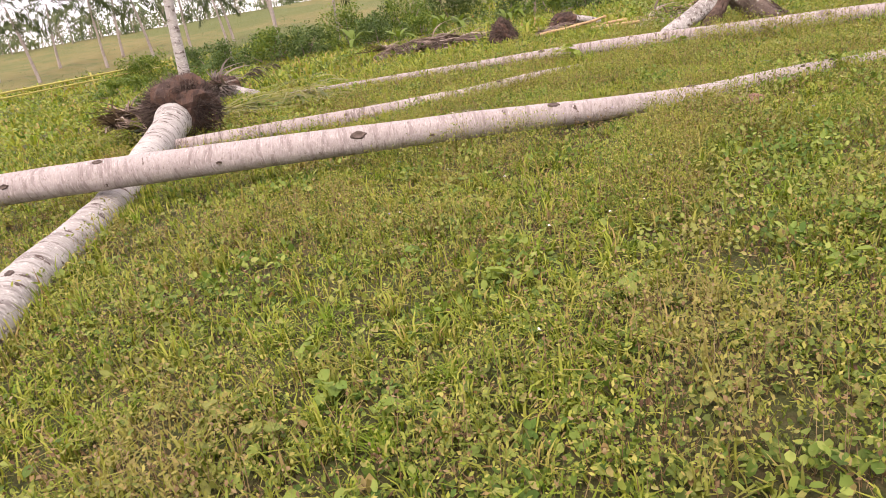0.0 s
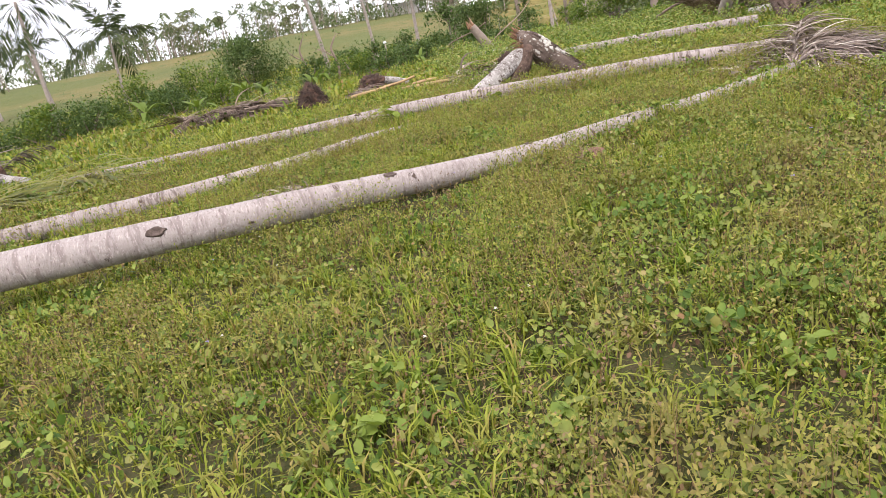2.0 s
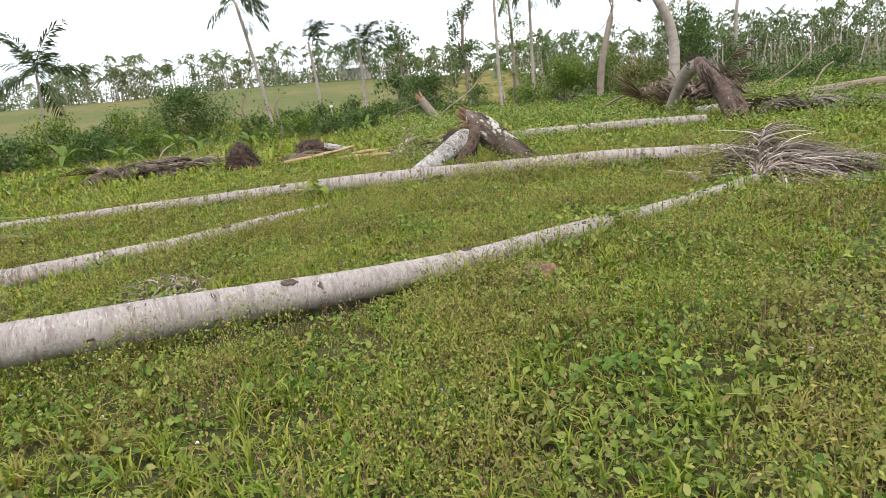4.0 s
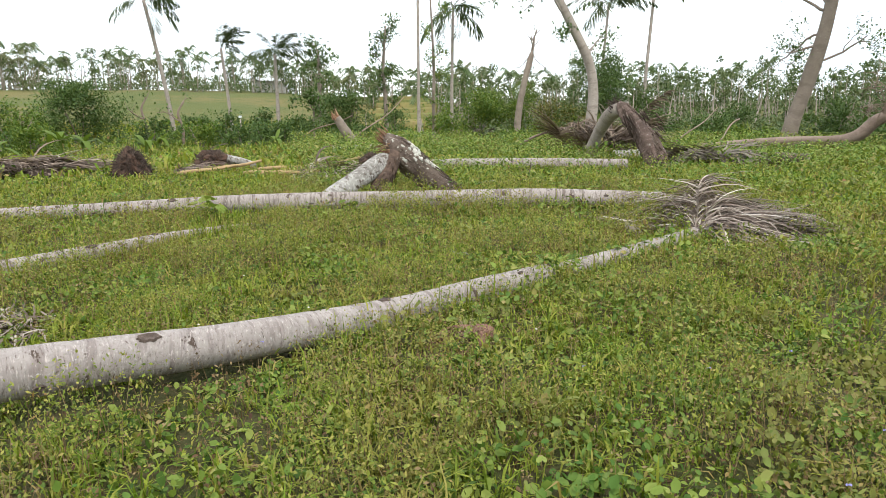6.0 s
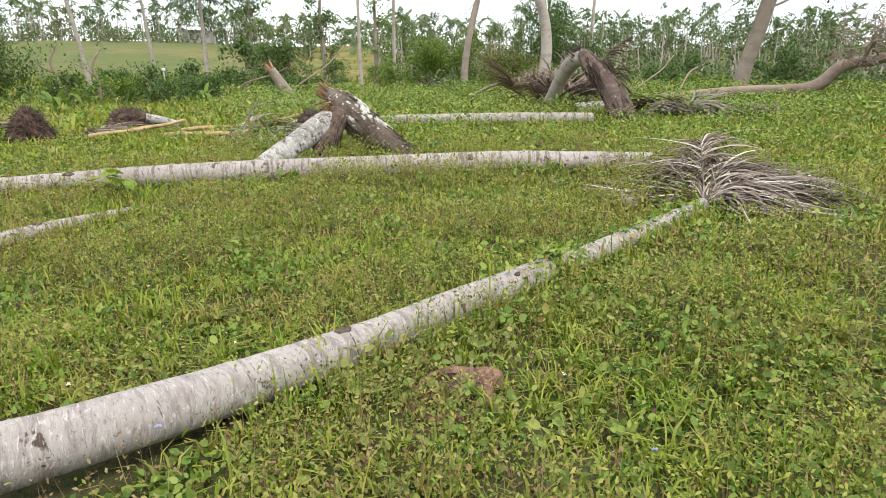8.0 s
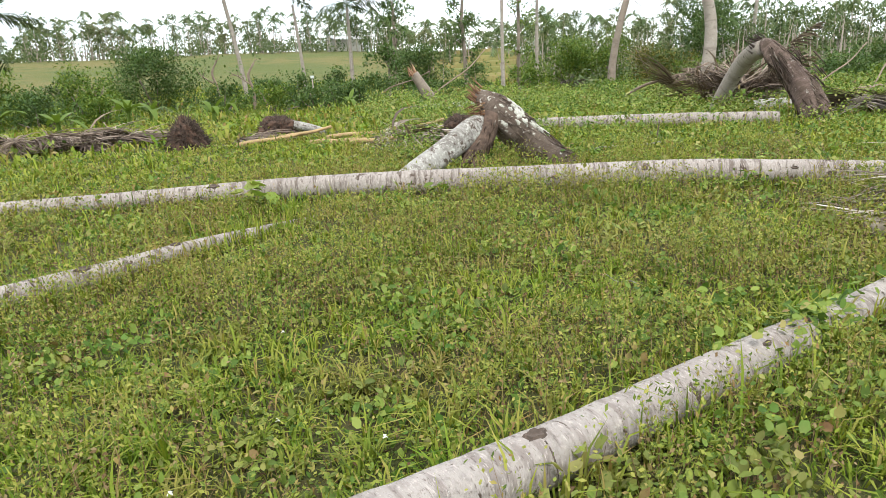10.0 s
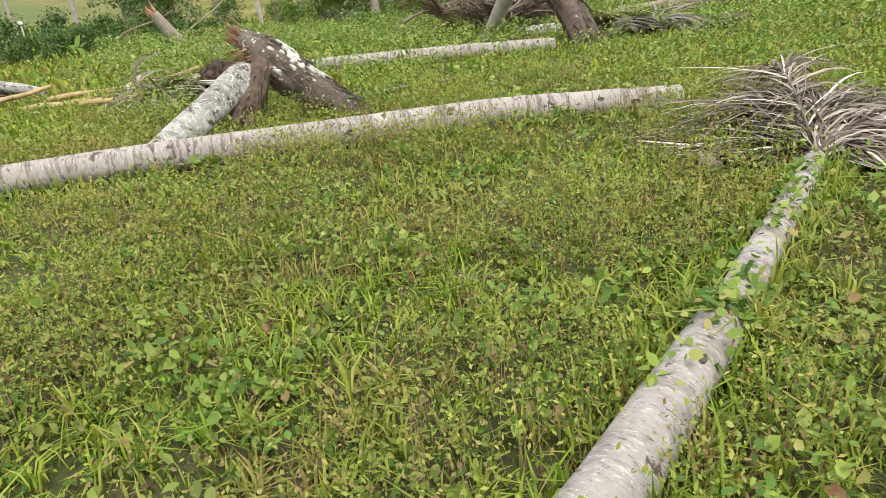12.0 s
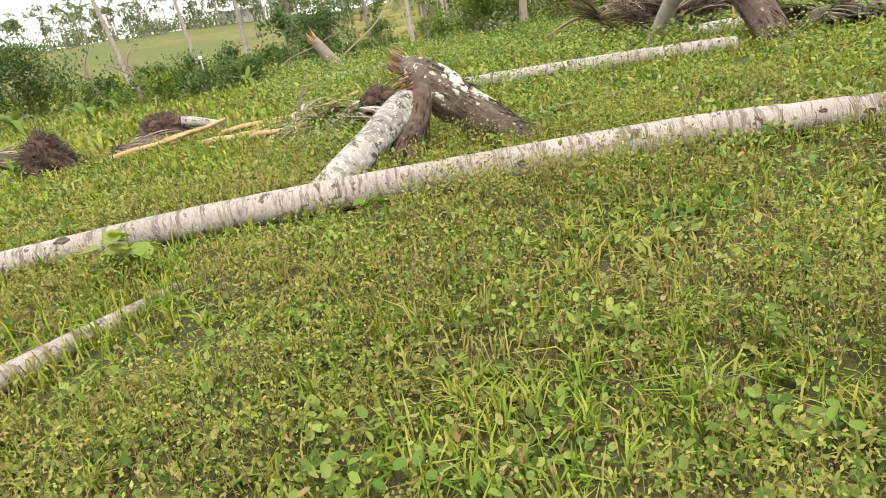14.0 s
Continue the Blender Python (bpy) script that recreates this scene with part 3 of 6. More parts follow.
# ---- root balls ----
def root_ball(label, x, y, z, r, squash=(1, 1, 1), fibres=2600, seed=1, stub=None, fibre_len=0.105, taper=0.0):
    rng = np.random.default_rng(seed)
    ob = thing("root_ball", x, y, z, label, "root ball", "torn root balls")
    bm = bmesh.new()
    bmesh.ops.create_icosphere(bm, subdivisions=4, radius=1.0)
    for v in bm.verts:
        k = 1 + 0.34 * noise.noise(v.co * 1.9 + Vector((seed, 0, 0))) + 0.14 * noise.noise(v.co * 6)
        v.co = Vector((v.co.x * r * squash[0] * k, v.co.y * r * squash[1] * k, v.co.z * r * squash[2] * k))
        v.co.x *= 1 - taper * v.co.z / r
        v.co.y *= 1 - taper * v.co.z / r
    me = bpy.data.meshes.new("core")
    bm.to_mesh(me)
    bm.free()
    part("core", me, ROOT_CORE, ob)
    d = rng.normal(0, 1, (fibres, 3))
    d /= np.linalg.norm(d, axis=1)[:, None]
    a = d * r * 0.93 * np.array(squash)
    a[:, :2] *= (1 - taper * a[:, 2] / r)[:, None]
    b = a + (d + rng.normal(0, 0.55, (fibres, 3)) + np.array([0, 0, -0.25])) * fibre_len * rng.uniform(0.4, 1.3, (fibres, 1)) * (0.5 + r)
    v, q, t = sticks(a, b, 0.006 + 0.006 * r)
    tagged(part("root_coat", mesh_arrays("root_coat", v, q, t), ROOTS, ob, "tangle of fine brown roots"), kind="stuff")
    if stub:
        part("stub", tube("stub", spline(stub, 6), 12, 0.05, seed), LEG_PALE, ob, "pale broken trunk stub")
    return ob


root_ball("large bristling brown root ball of a felled palm", -4.08, 11.95, 0.47, 0.55, (1.1, 0.95, 1.0), 6000, 3, None, 0.12)
root_ball("round brown root mass beside green weeds", 2.55, 20.0, 0.20, 0.42, (0.85, 0.85, 1.05), 3400, 4, None, 0.12, 0.42)
root_ball("brown root mass with a pale stub", 4.6, 21.2, 0.15, 0.38, (1.1, 0.9, 0.8), 1800, 5, [(0.25, -0.1, 0.1, 0.12), (0.6, -0.3, 0.02, 0.1), (0.95, -0.5, -0.08, 0.07)])
root_ball("dark root mass behind the broken trunk", 6.95, 16.4, 0.24, 0.30, (1.0, 0.9, 0.95), 1600, 6)
root_ball("small dark root mass far behind the root ball", -5.2, 18.5, 0.25, 0.36, (1.1, 1.0, 0.9), 1600, 7, [(0.2, -0.2, -0.05, 0.15), (0.6, -0.65, -0.14, 0.15), (1.1, -1.2, -0.2, 0.12)])


# ---- broken trunk leaning like an open book ----
def splinters(name, base, way, n, length, spread, seed, width=0.018):
    rng = np.random.default_rng(seed)
    base, way = np.array(base, float), np.array(way, float)
    way /= np.linalg.norm(way)
    a = base + rng.normal(0, spread, (n, 3))
    b = a + (way + rng.normal(0, 0.16, (n, 3))) * length * rng.uniform(0.35, 1.1, (n, 1))
    v, q, t = sticks(a, b, width * rng.uniform(0.5, 1.5, n))
    return mesh_arrays(name, v, q, t)


def bark_strips(name, path, n, length, seed, width=0.012, lo=0.05, hi=0.95, lift=0.03):
    """Loose strips of bark lying along a trunk, their lower ends standing a little off it."""
    rng = np.random.default_rng(seed)
    path = np.asarray(path, float)
    k = rng.uniform(lo, hi, n) * (len(path) - 1)
    row = np.stack([np.interp(k, np.arange(len(path)), path[:, j]) for j in range(4)], 1)
    ax = path[-1, :3] - path[0, :3]
    ax /= np.linalg.norm(ax)
    e1 = np.cross(ax, (0.3, 0.2, 1.0))
    e1 /= np.linalg.norm(e1)
    e2 = np.cross(ax, e1)
    g = rng.uniform(0, 2 * math.pi, n)
    nrm = np.cos(g)[:, None] * e1 + np.sin(g)[:, None] * e2
    a = row[:, :3] + nrm * (row[:, 3] * 0.97)[:, None]
    b = a + ax * (length * rng.uniform(0.3, 1.1, n))[:, None] + nrm * np.abs(rng.normal(0, lift, n))[:, None] + rng.normal(0, 0.015, (n, 3))
    return mesh_arrays(name, *sticks(a, b, width * rng.uniform(0.4, 1.4, n)))


def straight(a, b, n=14):
    """Rows from a to b, each x, y, z, radius."""
    a, b = np.array(a, float), np.array(b, float)
    return np.array([a + (b - a) * k for k in np.linspace(0, 1, n)])


def broken_trunk():
    ob = thing("broken_trunk", 6.1, 13.6, 0, "snapped palm trunk standing as two leaning halves", "broken trunk")
    o = np.array([6.1, 13.6, 0, 0])
    left = straight((4.45, 13.15, -0.08, 0.165), (6.06, 13.72, 0.66, 0.165), 18) - o
    left[-3:, 3] *= (0.97, 0.85, 0.6)
    lh = part("left_half", tube("left_half", left, 24, 0.05, 5), LEG_PALE, ob, "pale lichened trunk half")
    right = straight((6.08, 13.92, 1.02, 0.15), (7.13, 13.16, -0.2, 0.28), 22) - o
    right[:4, 3] = 0.06, 0.11, 0.15, 0.19
    right[4:10, 3] = np.linspace(0.215, 0.245, 6)
    rh = part("right_half", tube("right_half", right, 30, 0.08, 6), LEG_DARK, ob, "dark rotting trunk half with white lichen")
    inner = spline(np.array([(6.16, 13.68, 0.72, 0.13), (5.98, 13.58, 0.45, 0.15), (5.78, 13.50, 0.20, 0.16), (5.60, 13.44, -0.06, 0.15)]) - o, 6)
    part("inner_bark", tube("inner_bark", inner, 16, 0.06, 7), INNER_BARK, lh, "hanging slab of dark inner bark")
    for b, w, n, ln, sp, sd, wd in (((0.0, 0.30, 0.97), (-0.5, 0.25, 0.55), 34, 0.20, 0.05, 9, 0.020), ((-0.05, 0.16, 0.78), (-0.75, -0.2, -0.05), 50, 0.22, 0.07, 10, 0.016)):
        tagged(part("splinter_fringe", splinters("splinter_fringe", b, w, n, ln, sp, sd, wd), SPLINTER, rh, "torn brown wood splinters"), kind="stuff")
    tagged(part("rotting_bark", bark_strips("rotting_bark", right, 420, 0.20, 14, 0.011, 0.08, 0.95), ROTTEN_STRIP, rh, "loose strips of rotting bark"), kind="stuff")
    tagged(part("rotting_bark", bark_strips("rotting_bark", inner, 160, 0.18, 15, 0.011, 0.05, 0.95), ROTTEN_STRIP, lh, "loose strips of rotting bark"), kind="stuff")
    rng = np.random.default_rng(12)
    face = np.array([0.62, -0.45, 0.64])
    axis = right[-1, :3] - right[0, :3]
    axis /= np.linalg.norm(axis)
    face = face - axis * (face @ axis)
    face /= np.linalg.norm(face)
    side = np.cross(axis, face)
    for k in range(64):
        u = rng.beta(1.6, 2.2) * 0.72 + 0.06
        a = rng.normal(-0.1, 0.75)
        row = np.array([np.interp(u * 21, np.arange(22), right[:, q]) for q in range(4)])
        nrm = face * math.cos(a) + side * math.sin(a)
        m = 10
        rad = rng.uniform(0.012, 0.042) * (0.55 + 0.8 * rng.random(m))
        ang = np.arange(m) / m * 2 * math.pi
        s2 = np.cross(axis, nrm)
        ringp = (axis[None] * (np.cos(ang) * rad * 1.4)[:, None] + s2[None] * (np.sin(ang) * rad)[:, None])
        c = row[:3] + nrm * (row[3] + 0.004)
        v = np.concatenate([c + ringp - nrm * 0.016, c + ringp * 0.8 + nrm * 0.006, [c + nrm * 0.012]])
        q = [(i, (i + 1) % m, m + (i + 1) % m, m + i) for i in range(m)]
        t = [(m + i, m + (i + 1) % m, 2 * m) for i in range(m)]
        part("lichen_patch", mesh_arrays("lichen_patch", v, np.array(q), np.array(t)), LICHEN, rh, "white crusty lichen patch")


broken_trunk()


def arched_trunk():
    ob = thing("arched_trunk", 13.4, 15.2, 0, "palm trunk bent over and snapped into an arch", "broken trunk")
    o = np.array([13.4, 15.2, 0, 0])
    stem = spline(np.array([(13.98, 17.4, -0.08, 0.15), (13.86, 17.0, 0.42, 0.16), (13.68, 16.45, 0.98, 0.17), (13.5, 15.95, 1.28, 0.18), (13.40, 15.6, 1.36, 0.17)]) - o, 8)
    part("stem", tube("stem", stem, 16, 0.02, 21), TRUNK, ob, "smooth tan upper stem")
    butt = straight((13.38, 15.62, 1.50, 0.17), (13.2, 14.02, -0.15, 0.26), 20) - o
    butt[:3, 3] *= (0.45, 0.8, 0.95)
    butt[:, 1] -= 0.16 * np.sin(np.linspace(0, 1, 20) * math.pi)
    bt = part("butt", tube("butt", butt, 28, 0.16, 22), ARCH_BARK, ob, "dark ragged rotting butt")
    tagged(part("rotting_bark", bark_strips("rotting_bark", butt, 520, 0.32, 26, 0.014, 0.02, 0.95, 0.05), ROTTEN_STRIP, bt, "loose strips of rotting bark"), kind="stuff")
    for b, w, n, ln, sp, sd, wd in (((0.0, 0.5, 1.42), (0.0, 0.7, 0.35), 45, 0.34, 0.07, 23, 0.02), ((-0.1, -0.15, 1.15), (0.05, -0.65, -0.7), 60, 0.5, 0.13, 24, 0.02), ((0.05, -0.55, 0.75), (0.02, -0.75, -0.75), 60, 0.5, 0.12, 25, 0.02)):
        tagged(part("splinter_fringe", splinters("splinter_fringe", b, w, n, ln, sp, sd, wd), ROOTS, bt, "loose dark bark strips"), kind="stuff")


arched_trunk()


def snapped_stump(x, y, label, lean, h, r, seed, mat=LEG_PALE):
    z = float(ground_z(x, y))
    ob = thing("tree_stump", x, y, z, label, "stump")
    path = spline([(0, 0, -0.2, r * 1.25), (lean[0] * 0.3, lean[1] * 0.3, h * 0.3, r), (lean[0] * 0.7, lean[1] * 0.7, h * 0.7, r * 0.85), (lean[0], lean[1], h, r * 0.7)], 6)
    tr = part("trunk", tube("trunk", path, 12, 0.06, seed), mat, ob)
    part("broken_top", splinters("broken_top", (lean[0], lean[1], h - 0.05), (lean[0] * 0.5, lean[1] * 0.5, 1), 26, h * 0.28, r * 0.4, seed, r * 0.16), SPLINTER, tr, "jagged broken top")
    return ob


snapped_stump(12.1, 29.4, "leaning snapped grey stump at the clearing edge", (-0.75, 0.2), 1.35, 0.22, 31, TREE_BARK)


# ---- palms ----
def frond_mesh(name, length, elev, droop, pairs, leaflet, hang, seed, width=0.03, rachis=0.012):
    """A feather frond along +x: a bowed midrib with paired leaflets."""
    rng = np.random.default_rng(seed)
    k = np.linspace(0, 1, 14)
    ang = elev - droop * k ** 1.3
    dx = np.cumsum(np.cos(ang)) * length / 14
    dz = np.cumsum(np.sin(ang)) * length / 14
    mid = np.stack([dx, 0.04 * length * np.sin(k * 3 + seed), dz], 1)
    parts = [sticks(mid[:-1], mid[1:] + (mid[1:] - mid[:-1]) * 0.5, rachis * (1.3 - k[:-1]))]
    u = np.sort(rng.uniform(0.1, 1.0, pairs))
    vs, qs = [], []
    for s in (-1, 1):
        base = np.stack([np.interp(u, k, mid[:, j]) for j in range(3)], 1)
        ln = leaflet * (np.sin(np.clip(u * 1.05, 0, 1) * math.pi) * 0.7 + 0.4) * rng.uniform(0.75, 1.1, pairs)
        fwd = np.stack([np.interp(u, k, np.cos(ang)), np.zeros(pairs), np.interp(u, k, np.sin(ang))], 1)
        d = fwd * 0.55 + np.array([0, s * 0.8, 0]) + np.stack([rng.normal(0, 0.1, pairs), rng.normal(0, 0.1, pairs), -hang + rng.normal(0, 0.15, pairs)], 1)
        d /= np.linalg.norm(d, axis=1)[:, None]
        tip = base + d * ln[:, None] + np.stack([np.zeros(pairs), np.zeros(pairs), -hang * 0.35 * ln], 1)
        midp = base + d * ln[:, None] * 0.5
        wd = np.cross(d, (0, 0, 1.0)) * 0.5 + fwd * 0.5
        wd = wd / (np.linalg.norm(wd, axis=1)[:, None] + 1e-9) * width
        vs.append(np.stack([base, midp + wd, tip, midp - wd], 1).reshape(-1, 3))
        qs.append(np.arange(pairs)[:, None] * 4 + [0, 1, 2, 3])
    for v, q in zip(vs, qs):
        parts.append((v, q, np.zeros((0, 3), int)))
    return join_meshes(name, parts)


FRONDS = [frond_mesh("frond", 1.0, e, d, 34, 0.30, hg, 40 + k, 0.013, 0.008) for k, (e, d, hg) in enumerate(((1.25, 1.0, 0.2), (0.95, 1.1, 0.3), (0.6, 1.1, 0.4), (0.25, 1.0, 0.5), (-0.15, 1.0, 0.7), (-0.6, 0.8, 0.9)))]
for me_ in FRONDS:
    me_.materials.append(FROND)


def palm(x, y, h, r, label, lean=(0, 0), fronds=16, length=2.0, style="round", seed=1, bow=0.0, sink=0.2, trunk_mat=None):
    z = float(ground_z(x, y))
    r *= 0.48
    length *= 1.25
    rng = np.random.default_rng(seed)
    ob = thing("coconut_palm", x, y, z, label, "palm tree", "standing palms")
    path = spline([(0, 0, -sink, r * 1.35), (lean[0] * 0.15 + bow, lean[1] * 0.2, h * 0.25, r), (lean[0] * 0.5 + bow, lean[1] * 0.5, h * 0.6, r * 0.86), (lean[0], lean[1], h, r * 0.7)], 8)
    part("trunk", tube("trunk", path, 10, 0.02, seed), trunk_mat or TRUNK, ob)
    for i in range(fronds):
        az = 360 * (i * 0.382) + rng.uniform(-22, 22)
        if style == "round":
            pick = (0, 2, 3, 1, 4, 3, 2)[i % 7]
        elif style == "blown":
            pick, az = (0, 1, 2, 0, 1)[i % 5], rng.normal(-20, 45)
        else:
            pick = (3, 4, 5, 2, 4, 5, 1)[i % 7]
        f = part("frond", FRONDS[pick], FROND, ob)
        s = length * rng.uniform(0.75, 1.1)
        f.matrix_basis = pose(lean[0], lean[1], h - 0.05, rng.uniform(-15, 15), rng.uniform(-12, 12), az) @ Matrix.Diagonal((s, s, s, 1))
    return ob


palm(6.9, 42.5, 7.6, 0.24, "tall slim coconut palm with a drooping crown", (-0.9, 0.2), 9, 2.0, "hang", 51)
palm(11.6, 49.5, 5.9, 0.24, "coconut palm with wind-blown fronds", (-0.3, 0.1), 11, 1.75, "blown", 52)
palm(11.9, 39.7, 4.75, 0.22, "small coconut palm with a round crown", (0.05, 0.1), 17, 1.55, "round", 53)
palm(16.9, 32.7, 9.0, 0.16, "tall thin bare palm trunk", (0.25, 0.3), 7, 1.7, "hang", 54)
palm(23.2, 40.0, 8.2, 0.22, "coconut palm with a drooping ragged crown", (0.3, 0.2), 14, 2.3, "hang", 55)
palm(36.0, 40.3, 9.6, 0.24, "tall coconut palm with a full crown", (0.9, 0.2), 16, 3.0, "round", 56)
palm(39.0, 38.8, 13.0, 0.26, "tall leaning coconut palm trunk", (1.3, 0.4), 10, 3.0, "hang", 57)
palm(-4.45, 40.5, 4.5, 0.17, "young coconut palm with a wide crown", (0.25, 0.1), 15, 2.4, "round", 58)
palm(-6.15, 18.4, 8.5, 0.27, "pale palm trunk behind the root ball", (0.9, 0.2), 9, 2.2, "hang", 59, trunk_mat=LOG_PALE)
palm(29.3, 14.8, 13.0, 0.2, "tall palm trunk behind the fallen tree", (0.9, -1.5), 10, 2.6, "hang", 60)
palm(-7.3, 37.4, 6.4, 0.22, "coconut palm with drooping fronds at the foot of the slope", (0.1, 0.3), 14, 2.3, "hang", 61)
palm(-10.8, 40.6, 4.2, 0.15, "small storm-bent coconut palm", (-0.3, 0.2), 11, 1.7, "hang", 62)
for i, (px, py, ph, sty) in enumerate([(-34, 62, 6.6, "hang"), (-30, 67, 6.4, "hang"), (-37, 72, 6.2, "hang"), (-26.5, 70, 6.4, "hang"), (-22, 68, 6.2, "hang"), (-40, 66, 7.0, "round"), (-19, 73, 6.2, "hang"), (-44, 62, 7.0, "hang"), (-32, 76, 6.6, "round"), (-15, 76, 6.0, "round")]):
    palm(px, py, ph, 0.26, "storm-damaged coconut palm with hanging fronds on the slope", ((-0.6, 0.3, 0.9)[i % 3], 0), 13, 2.9, sty, 70 + i)


# ---- broadleaf trees ----
def grow(start, way, length, r, depth, rng, limbs, tips, wander=0.35, up=0.12, kids=(2, 4), r_end=0.45):
    """A limb and its side limbs, as rows of x, y, z, radius; tips takes the thin ends."""
    way = np.array(way, float)
    way /= np.linalg.norm(way)
    n = 6
    p = np.array(start, float)
    rows = [(*p, r)]
    spots = []
    for i in range(1, n + 1):
        way = way + rng.normal(0, wander / n ** 0.5, 3) + np.array([0, 0, up / n])
        way /= np.linalg.norm(way)
        p = p + way * length / n
        rows.append((*p, r * (1 - (1 - r_end) * i / n)))
        spots.append((p.copy(), way.copy(), rows[-1][3]))
    limbs.append(np.array(rows))
    if depth == 0:
        tips.extend([s[0] for s in spots[2:]])
        return
    for k in range(rng.integers(*kids) + 1):
        p, w, rr = spots[rng.integers(1, n)]
        out = rng.normal(0, 1, 3)
        out -= out.dot(w) * w
        out /= np.linalg.norm(out)
        grow(p, w * 0.65 + out * 0.75, length * rng.uniform(0.45, 0.7), rr * rng.uniform(0.5, 0.7), depth - 1, rng, limbs, tips, wander, up, kids, r_end)


def limb_mesh(name, limbs, sides=7):
    vs, qs, uvs, k = [], [], [], 0
    for path in limbs:
        me = tube("tmp", path, sides if path[0][3] > 0.03 else 4, 0.04, 3, False)
        nv = len(me.vertices)
        co = np.empty(nv * 3, np.float32)
        me.vertices.foreach_get("co", co)
        li = np.empty(len(me.loops), np.int32)
        me.loops.foreach_get("vertex_index", li)
        uv = np.empty(len(me.loops) * 2, np.float32)
        me.uv_layers[0].data.foreach_get("uv", uv)
        vs.append(co.reshape(-1, 3))
        qs.append(li.reshape(-1, 4) + k)
        uvs.append(uv)
        k += nv
        bpy.data.meshes.remove(me)
    out = mesh_arrays(name, np.concatenate(vs), np.concatenate(qs), None, True)
    out.uv_layers.new(name="UVMap").data.foreach_set("uv", np.concatenate(uvs))
    return out


def crown_mesh(name, tips, per, spread, size, rng, aspect=0.6):
    tips = np.array(tips)
    pos = np.repeat(tips, per, 0) + rng.normal(0, spread, (len(tips) * per, 3))
    v, q, t = leaves(pos, size * rng.uniform(0.6, 1.3, len(pos)), 0.3, aspect, rng, rich=False)
    return mesh_arrays(name, v, q, t)


def tree(x, y, spine, limb_specs, label, mat, leafmat, per=10, spread=0.2, size=0.16, seed=1, name="broadleaf_tree", depth=1, wander=0.45, up=0.2):
    """A trunk along spine rows and limbs (start share, direction, length, radius) that branch on, with leaves round the tips."""
    z = float(ground_z(x, y))
    rng = np.random.default_rng(seed)
    ob = thing(name, x, y, z, label, "tree")
    path = spline(spine, 7)
    tr = part("trunk", tube("trunk", path, 14, 0.05, seed), mat, ob)
    tips = []
    for share, way, length, r in limb_specs:
        p = path[int(share * (len(path) - 1))][:3]
        limbs = []
        grow(p, way, length, r, depth, rng, limbs, tips, wander, up)
        part("limb", limb_mesh("limb", limbs), mat, tr)
    if per and tips:
        part("crown", crown_mesh("crown", tips, per, spread, size, rng), leafmat, ob)
    return ob


# the curved pale tree hung with creepers
tree(18.3, 22.0, [(0, 0, -0.2, 0.26), (0.1, 0.05, 0.8, 0.22), (0.25, 0.1, 2.0, 0.20), (0.1, 0.2, 3.2, 0.18), (-0.5, 0.4, 4.4, 0.16), (-1.1, 0.7, 5.6, 0.14), (-1.6, 1.0, 7.0, 0.10)],
     [(0.55, (0.8, -0.2, 0.9), 1.2, 0.05), (0.75, (-0.9, 0.2, 0.5), 1.8, 0.06), (0.8, (0.4, 0.2, 0.9), 1.1, 0.05), (0.95, (-0.6, 0.3, 0.8), 1.6, 0.06), (0.9, (0.7, -0.3, 0.7), 1.3, 0.05), (0.7, (-0.2, -0.1, -0.3), 0.7, 0.03), (0.85, (-1.0, 0.5, 0.1), 1.8, 0.05)],
     "curved pale tree hung with creeper leaves", TRUNK, CROWN, 9, 0.16, 0.15, 81)
# tall snapped snag
tree(23.6, 33.6, [(0, 0, -0.3, 0.24), (0.1, 0, 1.5, 0.19), (0.4, -0.1, 3.2, 0.16), (0.75, -0.2, 4.6, 0.15), (0.85, -0.25, 5.0, 0.07)], [(0.9, (0.25, 0, 1.0), 1.3, 0.07), (0.93, (-0.15, 0, 1.0), 0.9, 0.06), (0.97, (0.1, 0.1, 1.0), 0.7, 0.05), (0.92, (-0.5, 0.3, -0.8), 1.5, 0.025), (0.95, (0.4, -0.4, -0.9), 1.4, 0.02)], "tall snapped bare tree trunk", TREE_BARK, CROWN, 0, 0.1, 0.1, 82, "snag", 1)
# big leaning tree
tree(30.3, 21.9, [(0, 0, -0.6, 0.42), (0.1, -0.2, 1.0, 0.34), (0.35, -0.6, 2.9, 0.31), (0.5, -1.0, 4.9, 0.28), (0.5, -1.3, 6.9, 0.24), (0.6, -1.5, 8.2, 0.17)],
     [(0.84, (0.35, -1.0, 0.15), 3.6, 0.14), (0.88, (0.3, -1.0, -0.05), 4.2, 0.12), (0.7, (-0.3, 0.9, 0.3), 2.2, 0.07), (0.55, (-0.3, 0.8, 0.45), 1.8, 0.06), (0.95, (0.2, -0.6, 0.8), 2.6, 0.1), (0.5, (0.3, -0.9, 0.6), 2.2, 0.06), (0.92, (-0.4, 0.9, 0.6), 2.2, 0.08), (0.6, (-0.3, 1.0, 0.2), 2.4, 0.06), (0.72, (-0.2, 1.0, -0.1), 2.0, 0.05)],
     "large leaning tree with sparse new leaves", TREE_BARK, CROWN, 9, 0.24, 0.15, 83, depth=2, wander=0.6)
